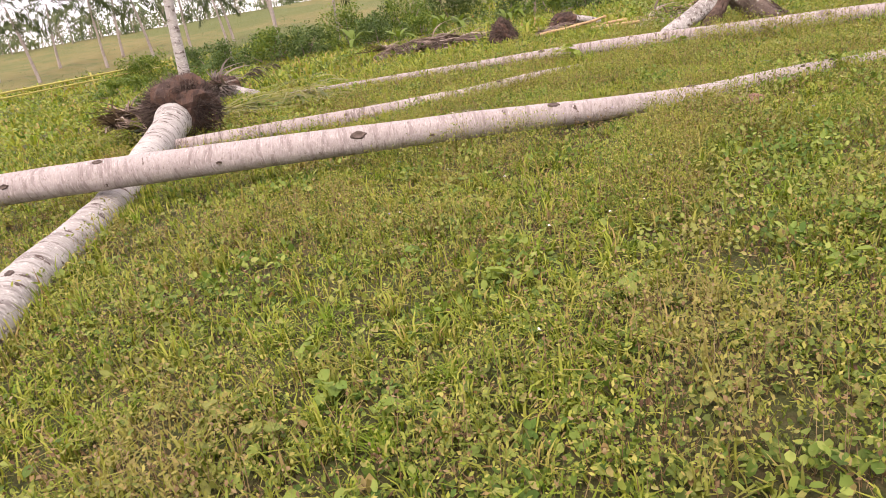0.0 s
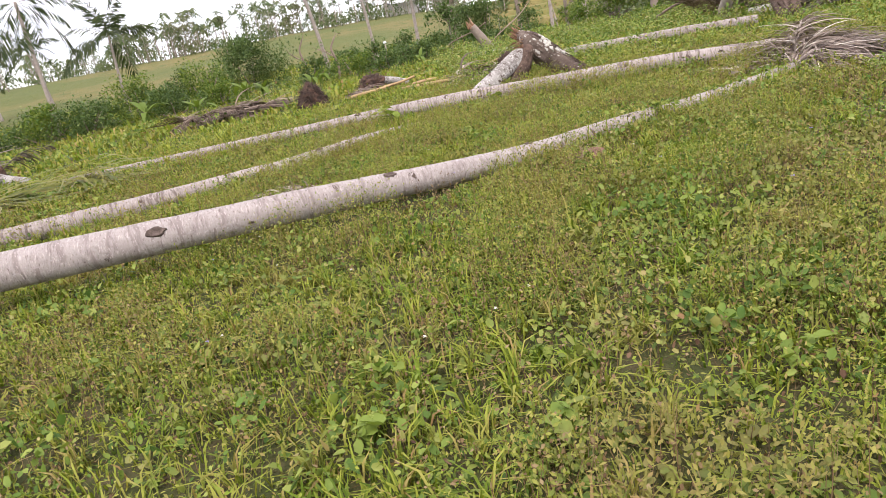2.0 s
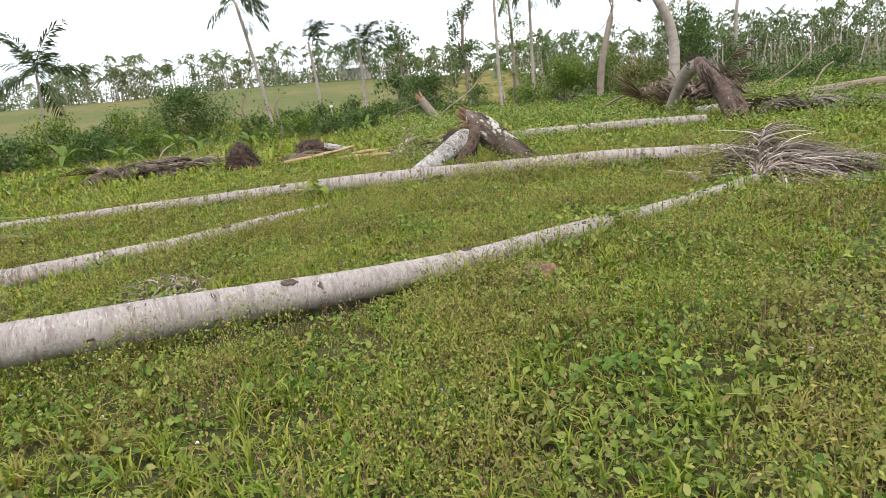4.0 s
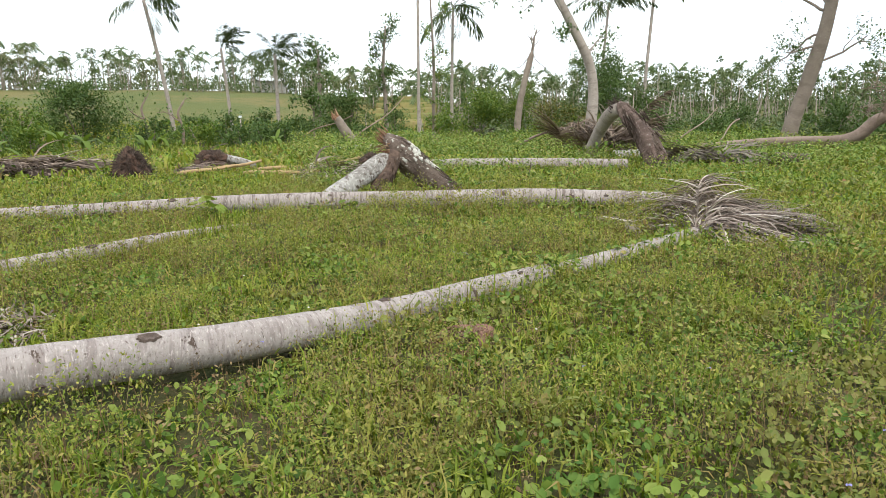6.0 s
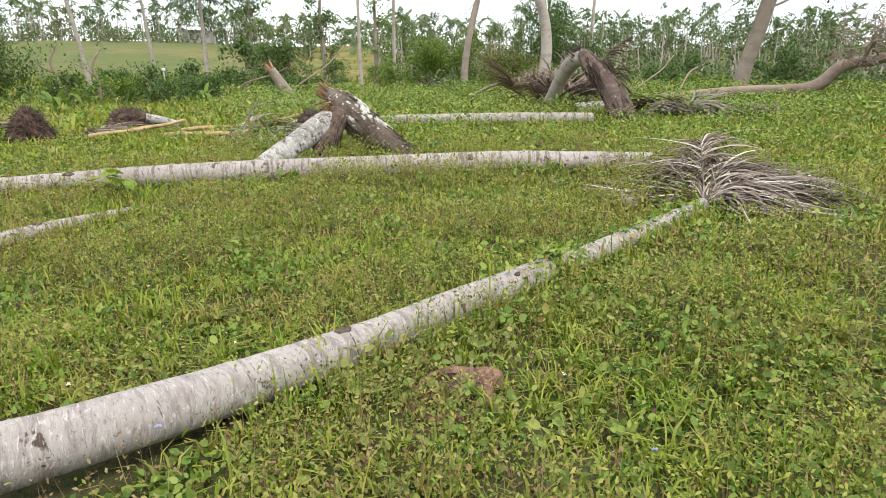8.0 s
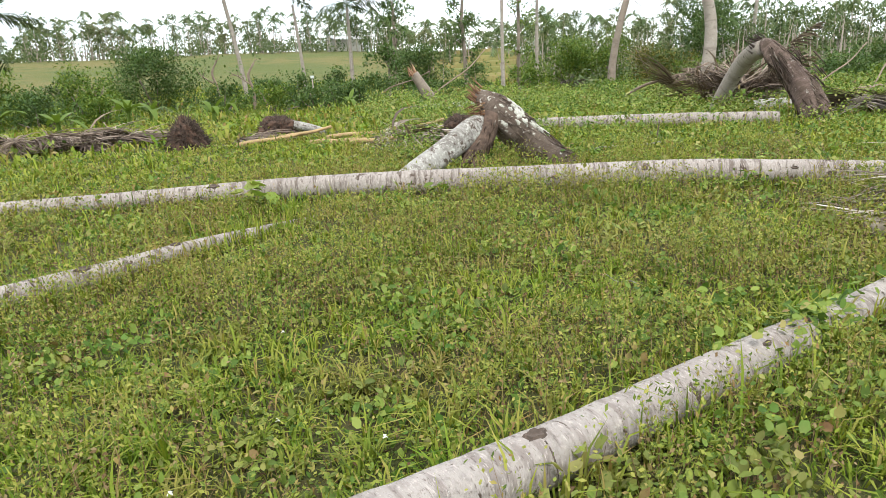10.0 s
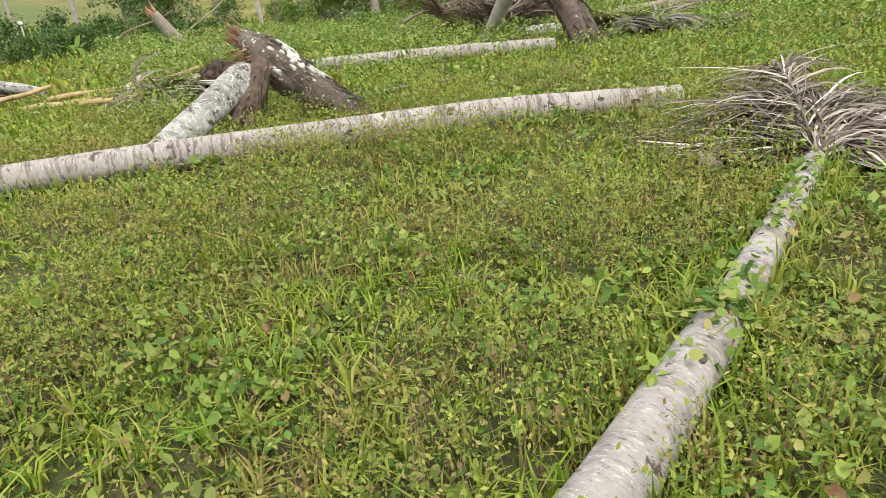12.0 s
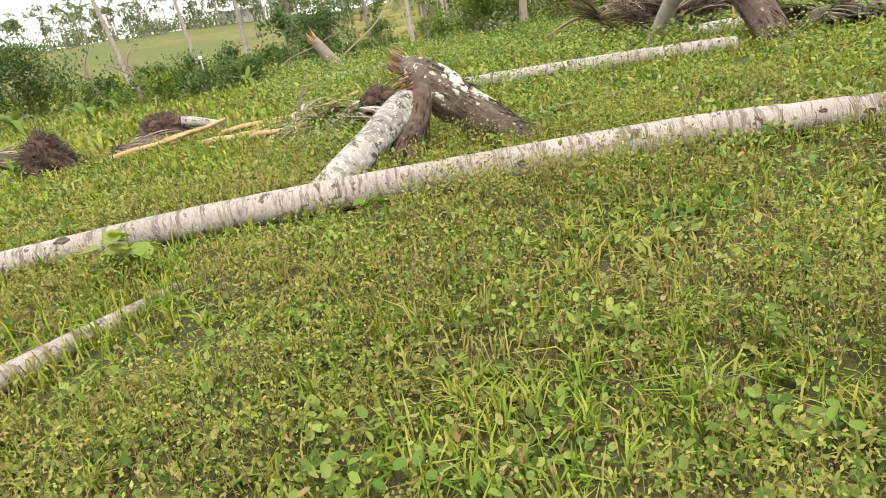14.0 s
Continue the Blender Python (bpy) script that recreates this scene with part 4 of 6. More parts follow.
# slender leafy trees
tree(17.3, 48.0, [(0, 0, -0.2, 0.16), (0, 0, 2.2, 0.13), (0.1, 0, 4.0, 0.10), (0.1, 0, 5.9, 0.06)], [(0.45, (-0.9, 0, 0.6), 1.6, 0.05), (0.55, (0.9, 0.1, 0.6), 1.7, 0.05), (0.7, (-0.5, 0.4, 0.8), 1.4, 0.05), (0.8, (0.6, 0, 0.8), 1.3, 0.04), (0.97, (0, 0, 1), 1.0, 0.04), (0.5, (0.2, -0.8, 0.5), 1.4, 0.05)], "broken tree regrowing dense leaves", TREE_BARK, CROWN, 13, 0.24, 0.24, 84)
tree(20.3, 43.6, [(0, 0, -0.2, 0.15), (0, 0, 2.5, 0.12), (-0.1, 0, 4.5, 0.10), (0.15, 0, 7.2, 0.05)], [(s, ((-1) ** k * 0.6, 0.2, 0.7), 0.9, 0.04) for k, s in enumerate((0.3, 0.4, 0.5, 0.58, 0.66, 0.74, 0.82, 0.9, 0.97))], "slender tree wrapped in leaves", TREE_BARK, CROWN, 12, 0.2, 0.2, 85)
tree(18.6, 34.2, [(0, 0, -0.2, 0.10), (0, 0, 2.0, 0.09), (0.05, 0, 4.0, 0.07), (-0.1, 0, 7.4, 0.04)], [(s, ((-1) ** k * 0.7, -0.2, 0.5), 0.75, 0.03) for k, s in enumerate((0.12, 0.2, 0.28, 0.36, 0.55, 0.65, 0.75, 0.85, 0.93))], "slim tree with bright young leaves", TREE_BARK, CROWN_LIGHT, 10, 0.15, 0.15, 86)
tree(13.3, 38.0, [(0, 0, -0.2, 0.09), (0, 0, 1.0, 0.07), (0.1, 0, 2.2, 0.04)], [(0.6, (0.6, 0, 0.7), 0.8, 0.03), (0.8, (-0.6, 0, 0.7), 0.8, 0.03), (0.95, (0, 0.1, 1), 0.6, 0.03)], "small tree with tufted leaves", TREE_BARK, CROWN, 12, 0.16, 0.18, 87)
for i, (bx, by, bh) in enumerate([(5.0, 39.0, 2.4), (6.2, 36.0, 2.1), (0.0, 38.5, 1.6)]):
    tree(bx, by, [(0, 0, -0.2, 0.08), (0.1, 0, bh * 0.4, 0.06), (-0.05, 0, bh * 0.75, 0.05), (0.25, 0, bh, 0.03)], [(0.5, (-0.9, 0, 0.4), 0.9, 0.04), (0.9, (0.5, 0, 0.8), 0.5, 0.03)], "thin broken sapling with few leaves", DEAD_WOOD, CROWN, 2, 0.12, 0.14, 88 + i)


def fallen_tree():
    ob = thing("fallen_tree", 21.3, 13.8, 0, "uprooted bare tree lying with a tangle of dead branches", "fallen tree")
    o = np.array([21.3, 13.8, 0, 0])
    main = spline(np.array([(18.9, 17.6, 0.05, 0.15), (20.3, 15.5, 0.28, 0.16), (21.1, 14.1, 0.40, 0.17), (21.40, 13.5, 0.98, 0.16), (21.7, 12.8, 1.12, 0.145), (22.0, 12.1, 1.42, 0.135), (22.5, 11.0, 1.85, 0.11), (23.0, 9.7, 2.25, 0.09), (23.5, 8.2, 2.5, 0.07)]) - o, 8)
    tr = part("trunk", tube("trunk", main, 14, 0.09, 91), DEAD_WOOD, ob)
    rng = np.random.default_rng(92)
    tips = []
    specs = [(0.45, (0.2, -0.2, 1.0), 1.6, 0.09), (0.5, (0.4, -0.9, 0.1), 3.0, 0.11), (0.55, (0.1, -1, 0.75), 3.6, 0.11), (0.62, (0.4, -0.8, 0.9), 3.4, 0.10), (0.68, (0.5, -1, 0.1), 3.6, 0.1), (0.72, (-0.3, -0.9, 0.55), 3.0, 0.09), (0.8, (0.2, -0.8, 0.8), 2.8, 0.08), (0.85, (0.5, -1, -0.3), 2.6, 0.07), (0.9, (0, -0.7, 0.9), 2.6, 0.07), (0.97, (0.1, -1, 0.3), 3.0, 0.07), (0.6, (-0.4, -0.7, -0.5), 1.6, 0.06), (0.75, (-0.5, -0.8, -0.3), 2.2, 0.06), (0.95, (0.4, -1, -0.2), 2.8, 0.06), (0.52, (-0.4, 0.2, 0.7), 1.2, 0.05)]
    for s, w, ln, r in specs:
        limbs, r = [], r * 0.68
        grow(main[int(s * (len(main) - 1))][:3], (w[0], w[1], w[2] * 0.6), ln, r, 2, rng, limbs, tips, 0.85, -0.12, (3, 5))
        for path in limbs:
            path[:, 2] = np.maximum(path[:, 2], 0.03)
        part("branch", limb_mesh("branch", limbs, 6), DEAD_WOOD, tr, "bare tangled brown branch")
    a = np.repeat(np.array(tips), 2, 0)
    a[:, 2] = np.maximum(a[:, 2], 0.05)
    b = a + rng.normal(0, 0.28, a.shape) + np.array([0, -0.1, 0.06])
    v, q, t = sticks(a, b, 0.012)
    tagged(part("twig_tangle", mesh_arrays("twig_tangle", v, q, t), DEAD_WOOD, ob, "fine dead twigs"), kind="stuff")


fallen_tree()


# ---- shrubs ----
def shrub(x, y, w, h, label, mat, n=1400, size=0.2, seed=1, name="shrub", full=1.0):
    """Leaves in uneven clumps round a few stems."""
    rng = np.random.default_rng(seed)
    z = float(ground_z(x, y))
    ob = thing(name, x, y, z, label, "shrub", "shrubs")
    k, n, size = 30, int(n * 0.78), size * 0.96
    f = rng.uniform(0.08, 0.95, k)
    cen = np.stack([rng.normal(0, w * 0.26, k) * (1.25 - 0.7 * f), rng.normal(0, w * 0.22, k) * (1.25 - 0.7 * f), f * h * 0.9], 1)
    rad = rng.uniform(0.10, 0.21, k) * min(w, h * 1.4) * full
    which = rng.integers(0, k, n)
    d = rng.normal(0, 1, (n, 3))
    d /= np.linalg.norm(d, axis=1)[:, None]
    pos = cen[which] + d * rad[which][:, None] * rng.uniform(0.5, 1.15, (n, 1))
    pos[:, 2] = np.abs(pos[:, 2])
    v, q, t = leaves(pos, size * rng.uniform(0.6, 1.3, n), 0.3, 0.6, rng, rich=False)
    tagged(part("leaf_mass", mesh_arrays("leaf_mass", v, q, t), mat, ob), kind="stuff")
    for c in cen[:5]:
        part("stem", tube("stem", [(0, 0, -0.1, 0.05), (*(c * 0.5), 0.035), (*c, 0.012)], 5, 0.05, seed), TREE_BARK, ob)
    return ob


shrub(2.4, 44.0, 3.9, 3.5, "dense dark green shrub at the foot of the slope", CROWN, 13000, 0.15, 101, full=1.3)
shrub(33.4, 37.2, 5.4, 6.2, "big dark round-crowned tree above the scrub", CROWN, 15000, 0.17, 102, "round_tree", 1.25)
SHRUBS = [(-7.6, 36.0, 3.2, 1.9, 1), (-5.6, 34.5, 2.8, 1.7, 0), (-3.4, 36.5, 3.0, 2.3, 1), (-1.9, 34.8, 2.6, 1.6, 0), (-0.4, 37.5, 2.8, 2.4, 1), (0.3, 33.6, 2.2, 1.3, 1), (-9.6, 34.5, 3.0, 1.6, 0), (4.9, 35.5, 2.4, 1.5, 0), (6.6, 33.6, 2.2, 1.2, 1), (8.4, 36.8, 2.4, 1.6, 0), (9.5, 34.0, 2.0, 1.3, 0), (-2.6, 40.5, 3.0, 1.6, 0), (-5.5, 39, 3.4, 1.5, 0), (-8.5, 38, 3.2, 1.6, 0), (-1.6, 44, 2.4, 2.4, 0), (8.2, 32.9, 2.0, 1.1, 0), (7.0, 37.5, 2.6, 1.5, 0), (10.6, 34.5, 2.2, 1.2, 0), (17.4, 46.0, 3.4, 2.9, 0), (13.6, 33.5, 2.6, 1.0, 0), (15.4, 33.4, 2.4, 1.1, 0), (11.8, 36.0, 2.6, 1.5, 0), (21.0, 37.5, 3.0, 1.6, 1), (25.3, 40.0, 4.6, 3.2, 1), (29.0, 36.5, 3.4, 2.7, 2), (28.0, 40.2, 4.6, 3.4, 1), (34.6, 35.0, 3.2, 3.4, 0), (10.4, 37.4, 2.2, 1.9, 0), (17.8, 44.5, 3.6, 3.3, 0), (19.5, 40.5, 2.4, 2.0, 0), (21.8, 30.4, 2.4, 0.9, 1), (19.5, 29.0, 2.2, 0.8, 1), (27.0, 31.0, 3.0, 1.6, 1), (30.0, 29.0, 3.4, 1.8, 0), (33.0, 27.0, 3.6, 2.0, 0), (28.5, 25.0, 3.0, 1.4, 0), (34.5, 22.0, 4.2, 2.2, 0), (36.0, 17.0, 4.6, 2.6, 0), (35.0, 12.0, 4.6, 2.4, 0), (33.0, 8.0, 4.2, 2.3, 0), (29.0, 10.5, 3.2, 1.7, 0), (27.5, 16.5, 3.0, 1.2, 0), (25.0, 20.5, 2.6, 1.0, 1), (27.5, 6.0, 3.4, 1.8, 0), (22.0, 26.5, 2.2, 0.9, 1), (-12, 40, 4, 1.6, 0), (-16, 41, 4, 1.8, 1), (-13, 30, 3.0, 0.9, 1), (-9.0, 26, 2.6, 0.8, 1), (-5.6, 14.6, 1.8, 0.32, 0), (-7.6, 20, 2.4, 0.45, 0), (-4.9, 13.2, 1.2, 0.3, 0)]
for i, (sx, sy, sw, sh, km) in enumerate(SHRUBS):
    shrub(sx, sy, sw, sh, ("green leafy shrub on rough ground", "light green leafy shrub on rough ground", "yellowish olive shrub below the woods")[km], (CROWN, CROWN_LIGHT, CROWN_OLIVE)[km], int(700 + 560 * sw * sh), 0.10 + 0.012 * sw, 110 + i)


def banana(x, y, h, label, seed, n=7):
    rng = np.random.default_rng(seed)
    z = float(ground_z(x, y))
    h *= 1.35
    ob = thing("banana_plant", x, y, z, label, "banana plant", "banana plants")
    part("stem", tube("stem", spline([(0, 0, -0.1, 0.06), (0, 0, h * 0.3, 0.05), (0.02, 0, h * 0.5, 0.03)], 4), 8), CROWN_LIGHT, ob)
    for i in range(n):
        az, ln = i * 2.4 + rng.uniform(-0.3, 0.3), h * rng.uniform(0.6, 0.95)
        k = np.linspace(0, 1, 8)
        el, fall = rng.uniform(0.5, 1.25), rng.uniform(0.35, 0.95)
        out = np.stack([np.cos(az) * ln * math.cos(el * 0.8) * k, np.sin(az) * ln * math.cos(el * 0.8) * k, h * 0.3 + ln * (math.sin(el) * k - fall * k ** 2.2)], 1)
        part("leaf", ribbon("leaf", out, 0.15 * h * np.sin(np.clip(k * 0.92 + 0.08, 0, 1) * math.pi) ** 0.7 + 0.008), CROWN_LIGHT, ob)
    return ob


for i, (bx, by, bh) in enumerate([(-0.7, 29.5, 1.0), (1.3, 31.2, 1.3), (2.0, 31.0, 1.1), (3.9, 29.0, 0.9), (-2.9, 33.0, 1.2), (4.6, 31.5, 0.9), (9.2, 31.2, 0.8)]):
    banana(bx, by, bh, "young light green banana plant", 160 + i)


# ---- dry fronds and litter ----
def strand_tuft(n, length, fan, lift, droop, seed, width=0.011):
    """A sheaf of long dead leaflets springing from one stalk along +x, arching and falling."""
    rng = np.random.default_rng(seed)
    az = rng.normal(0, fan, n)
    ln = length * rng.uniform(0.55, 1.1, n)
    up = np.abs(rng.normal(lift, 0.22, n))
    dr = droop * rng.uniform(0.6, 1.3, n)
    start = np.stack([rng.uniform(0, 0.35, n) * length, rng.normal(0, 0.03, n), rng.uniform(0, 0.05, n)], 1)
    side = np.stack([-np.sin(az), np.cos(az), np.zeros(n)], 1)
    curl = rng.normal((-0.45, 0.45)[seed % 2], 0.3, n)
    vs = []
    for k in np.linspace(0, 1, 6):
        c = start + np.stack([np.cos(az) * ln * k, np.sin(az) * ln * k, ln * (up * k - dr * k * k)], 1) + side * (curl * ln * k * k)[:, None]
        c[:, 2] = np.maximum(c[:, 2], 0.0)
        w = width * (0.6 + 0.9 * math.sin(math.pi * min(1, k + 0.12))) * (1 if k < 1 else 0.15)
        vs += [c - side * w + np.array([0, 0, -w * 0.5]), c + side * w]
    v = np.stack(vs, 1).reshape(-1, 3)
    base = np.arange(n)[:, None] * 12
    q = np.concatenate([base + [2 * k, 2 * k + 1, 2 * k + 3, 2 * k + 2] for k in range(5)])
    return mesh_arrays("frond", v, q)


def frond_heap(label, x, y, count, length, spread, seed, aim=None, leaflet=0.45, width=0.012, mat=None, lift=0.25, name="dry_frond_heap", rise=0.5):
    """Dead fronds thrown over each other: sheaves of bowed strands and a few feather fronds."""
    rng = np.random.default_rng(seed)
    z = float(ground_z(x, y))
    ob = thing(name, x, y, z, label, "dry fronds")
    for i in range(count):
        az = rng.uniform(0, 360) if aim is None else aim + rng.normal(0, spread)
        ln = length * rng.uniform(0.6, 1.1)
        m = mat or FROND_DRY
        if i % 3 == 0:
            me = frond_mesh("frond", ln, rng.uniform(0.05, rise), rng.uniform(0.5, 1.3), 46, leaflet, rng.uniform(0.1, 0.5), seed * 31 + i, width, 0.014)
        else:
            me = strand_tuft(48, ln * 0.75, 0.3, rise * 0.7, 0.55, seed * 31 + i, width)
        me.materials.append(m)
        f = part("frond", me, None, ob)
        f.matrix_basis = pose(rng.normal(0, 0.22 * length), rng.normal(0, 0.16 * length), 0.03 + rng.uniform(0, lift), rng.uniform(-12, 12), 0, az)
    return ob


def dead_frond(length, n, lift, droop, sweep, seed, leaflet=0.5, width=0.008, gather=0.5):
    """One dead frond along +x: long strands leaving a bowed midrib on both sides, flowing forward and falling."""
    rng = np.random.default_rng(seed)
    def rib(u):
        return np.stack([length * u, sweep * length * u * u, length * (lift * u - droop * u * u)], 1)
    u = rng.uniform(0.03, 0.9, n)
    base = rib(u)
    ahead = rib(u + 0.02) - base
    ahead /= np.linalg.norm(ahead, axis=1)[:, None]
    s = rng.choice([-1, 1], n)
    out = np.stack([-ahead[:, 1], ahead[:, 0], np.zeros(n)], 1) * s[:, None]
    ln = leaflet * (0.5 + 0.8 * np.sin(np.pi * np.clip(u * 0.8 + 0.15, 0, 1))) * rng.uniform(0.7, 1.15, n)
    gt = np.clip(rng.normal(gather, 0.18, n), 0.1, 0.95)[:, None]
    d = ahead * gt + out * (1 - gt) + np.stack([rng.normal(0, 0.32, n), rng.normal(0, 0.32, n), rng.normal(0.18, 0.36, n)], 1)
    d[:, 2] = np.minimum(d[:, 2], 0.45)
    fall = rng.uniform(0.35, 0.8, n)
    curl, tilt = rng.normal(0.25, 0.2, n), rng.normal(0, 0.3, n)
    vs = []
    for k in np.linspace(0, 1, 6):
        c = base + d * (ln * k)[:, None] + ahead * (ln * curl * k * k)[:, None]
        c[:, 2] = np.maximum(c[:, 2] - ln * fall * k * k, 0.012 * rng.random(n))
        w = width * (0.6 + 0.9 * math.sin(math.pi * min(1, k + 0.12))) * (1 if k < 1 else 0.15)
        wd = np.stack([-d[:, 1], d[:, 0], tilt], 1)
        wd /= np.linalg.norm(wd, axis=1)[:, None]
        vs += [c - wd * w, c + wd * w]
    v = np.stack(vs, 1).reshape(-1, 3)
    q = np.concatenate([np.arange(n)[:, None] * 12 + [2 * k, 2 * k + 1, 2 * k + 3, 2 * k + 2] for k in range(5)])
    us = np.linspace(0, 0.95, 9)
    return mesh_arrays("frond", v, q), np.column_stack([rib(us), 0.02 * (1.1 - us)])


def main_heap():
    """The dead crown at the tip of the long trunk: a knob of stalk stubs and the fronds splayed out from it."""
    ob = thing("dry_frond_heap", 7.2, 8.17, 0, "fallen crown of silvery brown dead palm fronds at the trunk's tip", "dry fronds")
    fronds = [(38, 1.35, 0.85, 0.75, 0.10), (30, 1.5, 0.75, 0.55, -0.05), (46, 1.15, 0.9, 0.8, 0.2), (22, 1.45, 0.6, 0.5, -0.1), (12, 1.6, 0.5, 0.45, -0.12), (0, 1.7, 0.42, 0.4, -0.1), (-12, 1.5, 0.36, 0.36, 0.1), (-24, 1.4, 0.3, 0.3, 0.15), (56, 0.85, 0.6, 0.65, 0.3), (66, 0.65, 0.4, 0.45, 0.35), (82, 0.45, 0.3, 0.35, 0.3), (-32, 1.35, 0.2, 0.2, 0.0), (34, 1.5, 1.05, 0.75, 0.0), (16, 1.2, 0.3, 0.3, 0.1), (-6, 1.3, 0.2, 0.2, 0.1), (54, 1.3, 0.35, 0.35, -0.1), (20, 0.9, 1.15, 1.0, 0.25), (-2, 1.0, 0.9, 0.85, -0.3), (40, 0.8, 1.2, 1.1, -0.3), (-16, 1.2, 0.7, 0.65, 0.3)]
    for k, (az, ln, lift, droop, sweep) in enumerate(fronds):
        if k % 3 == 1:
            me = strand_tuft(130, ln * 0.62, 0.8, lift * 0.85, droop * 1.5, 520 + k, 0.006)
            me.materials.append(FROND_DRY)
            part("frond", me, None, ob).matrix_basis = pose(0.10 * math.cos(k), 0.10 * math.sin(k), 0.10, 0, 0, az + 12 * math.sin(k * 5))
            continue
        me, rib = dead_frond(ln, 90 if k in (8, 9, 10) else 170, lift, droop * 1.1, sweep * 2.2, 500 + k, 0.56, 0.0065, (0.45, 0.85, 0.65)[k % 3])
        rib[:, 3] *= 0.5
        me.materials.append(FROND_GREY if k in (3, 6, 11, 14) else FROND_DRY)
        f = part("frond", me, None, ob)
        f.matrix_basis = pose(0.06 * math.cos(k * 2.4), 0.06 * math.sin(k * 2.4), 0.06 + 0.01 * (k % 4), 18 * math.sin(k * 3.1), 0, az)
        part("frond_stalk", tube("frond_stalk", rib, 6), FROND_GREY, f, "grey curved frond stalk")
    for k in range(11):
        az, tilt = k * 137.5, 30 + 5 * (k % 5)
        st = part("stalk_stub", tube("stalk_stub", [(0, 0, -0.02, 0.03), (0.02, 0, 0.08, 0.024), (0.06, 0, 0.17 + 0.02 * (k % 3), 0.010)], 7, 0.1, k), LOG_PALE, ob, "pale broken stalk stub")
        st.matrix_basis = pose(0.03 * math.cos(k), 0.03 * math.sin(k), 0.06, 0, tilt, az)
    rng = np.random.default_rng(172)
    n = 700
    u, az = rng.uniform(0.1, 1.5, n), rng.uniform(-0.55, 1.1, n)
    a = np.stack([u * np.cos(az), u * np.sin(az), rng.uniform(0.02, 0.12, n)], 1)
    b = a + np.stack([rng.normal(0.22, 0.25, n), rng.normal(0, 0.3, n), rng.normal(0, 0.04, n)], 1)
    tagged(part("loose_strand", mesh_arrays("loose_strand", *sticks(a, b, 0.006)), FROND_GREY, ob), kind="stuff")


def dry_spathe(x, y, length, rz):
    """A boat-shaped woody sheath, pointed at both ends and hollow."""
    ob = thing("dry_spathe", x, y, 0.05, "curled grey woody palm sheath lying in weeds", "palm sheath", rz=rz)
    v, q = [], []
    for i, u in enumerate(np.linspace(0, 1, 11)):
        w = length * 0.30 * math.sin(math.pi * u) ** 0.7 + 0.003
        for a in np.linspace(-1.25, 1.25, 9):
            v.append((length * (u - 0.5), w * math.sin(a), 0.10 * length * (1 - 2 * u) ** 2 + w * (1 - math.cos(a)) * 0.9))
    for i in range(10):
        for k in range(8):
            q.append((i * 9 + k, i * 9 + k + 1, i * 9 + k + 10, i * 9 + k + 9))
    sh = part("sheath", mesh_arrays("sheath", np.array(v), np.array(q)), FAR_BARK, ob)
    mod = sh.modifiers.new("thick", "SOLIDIFY")
    mod.thickness = 0.008
    sh.matrix_basis = pose(0, 0, 0.03, 100, -28, 0)


main_heap()
def fallen_frond(label, x, y, spec, seed):
    """A few dead fronds pressed flat into the grass."""
    ob = thing("dry_frond_heap", x, y, 0.03, label, "dry fronds")
    for k, (dx, dy, az, ln) in enumerate(spec):
        me, rib = dead_frond(ln, 110, 0.16, 0.14, 0.1, seed + k, 0.34, 0.005, 0.35)
        me.materials.append(FROND_DRY)
        f = part("frond", me, None, ob)
        f.matrix_basis = pose(dx, dy, 0, 0, 0, az)
        rib[:, 3] *= 0.4
        part("frond_stalk", tube("frond_stalk", rib, 5), FROND_DRY, f, "thin dry frond stalk")


fallen_frond("flat dry palm frond with pale thin leaflets in grass", 0.95, 8.62, [(0.1, 0.1, 165, 0.9), (0.0, -0.1, 190, 0.75), (-0.1, 0.15, 140, 0.7)], 173)
frond_heap("heap of brown dead fronds at the clearing edge", -0.5, 22.6, 20, 1.6, 60, 174, None, 0.5, 0.014, FROND_BROWN, 0.28, rise=0.4)
frond_heap("heap of brown dead fronds by a root mass", 1.2, 22.4, 18, 1.5, 60, 175, None, 0.5, 0.014, FROND_BROWN, 0.25, rise=0.35)
frond_heap("scattered brown dead fronds on grass", 3.8, 20.2, 9, 1.4, 60, 176, None, 0.35, 0.012, FROND_BROWN, 0.06, rise=0.15)
frond_heap("brown dead fronds beside the dark root mass", 6.4, 17.2, 15, 1.4, 60, 177, None, 0.35, 0.016, FROND_DRY, 0.16, rise=0.35)
frond_heap("heap of grey dead fronds under the curved tree", 17.0, 20.4, 18, 1.8, 60, 178, None, 0.6, 0.016, FROND_BROWN, 0.6, rise=1.25)
frond_heap("heap of grey dead fronds behind the arched trunk", 15.6, 18.2, 20, 1.9, 60, 179, None, 0.7, 0.018, FROND_BROWN, 0.55, rise=1.15)
frond_heap("grey dead fronds over the mossy log", 14.9, 14.0, 14, 1.4, 60, 180, None, 0.5, 0.02, FROND_GREY, 0.3, rise=0.5)
frond_heap("brown dead fronds behind the root ball", -4.85, 12.4, 12, 1.0, 50, 181, 150, 0.4, 0.012, FROND_BROWN, 0.5, rise=0.9)
frond_heap("yellow-green fallen palm frond beside the root ball", -3.7, 14.2, 7, 2.6, 14, 182, -32, 0.7, 0.016, FROND_LIVE, 0.12, rise=0.3, name="fallen_frond")
frond_heap("dark drooping dead fronds over a root mass", -5.5, 18.4, 6, 1.5, 60, 184, None, 0.5, 0.018, FROND_GREY, 0.5, rise=0.9)
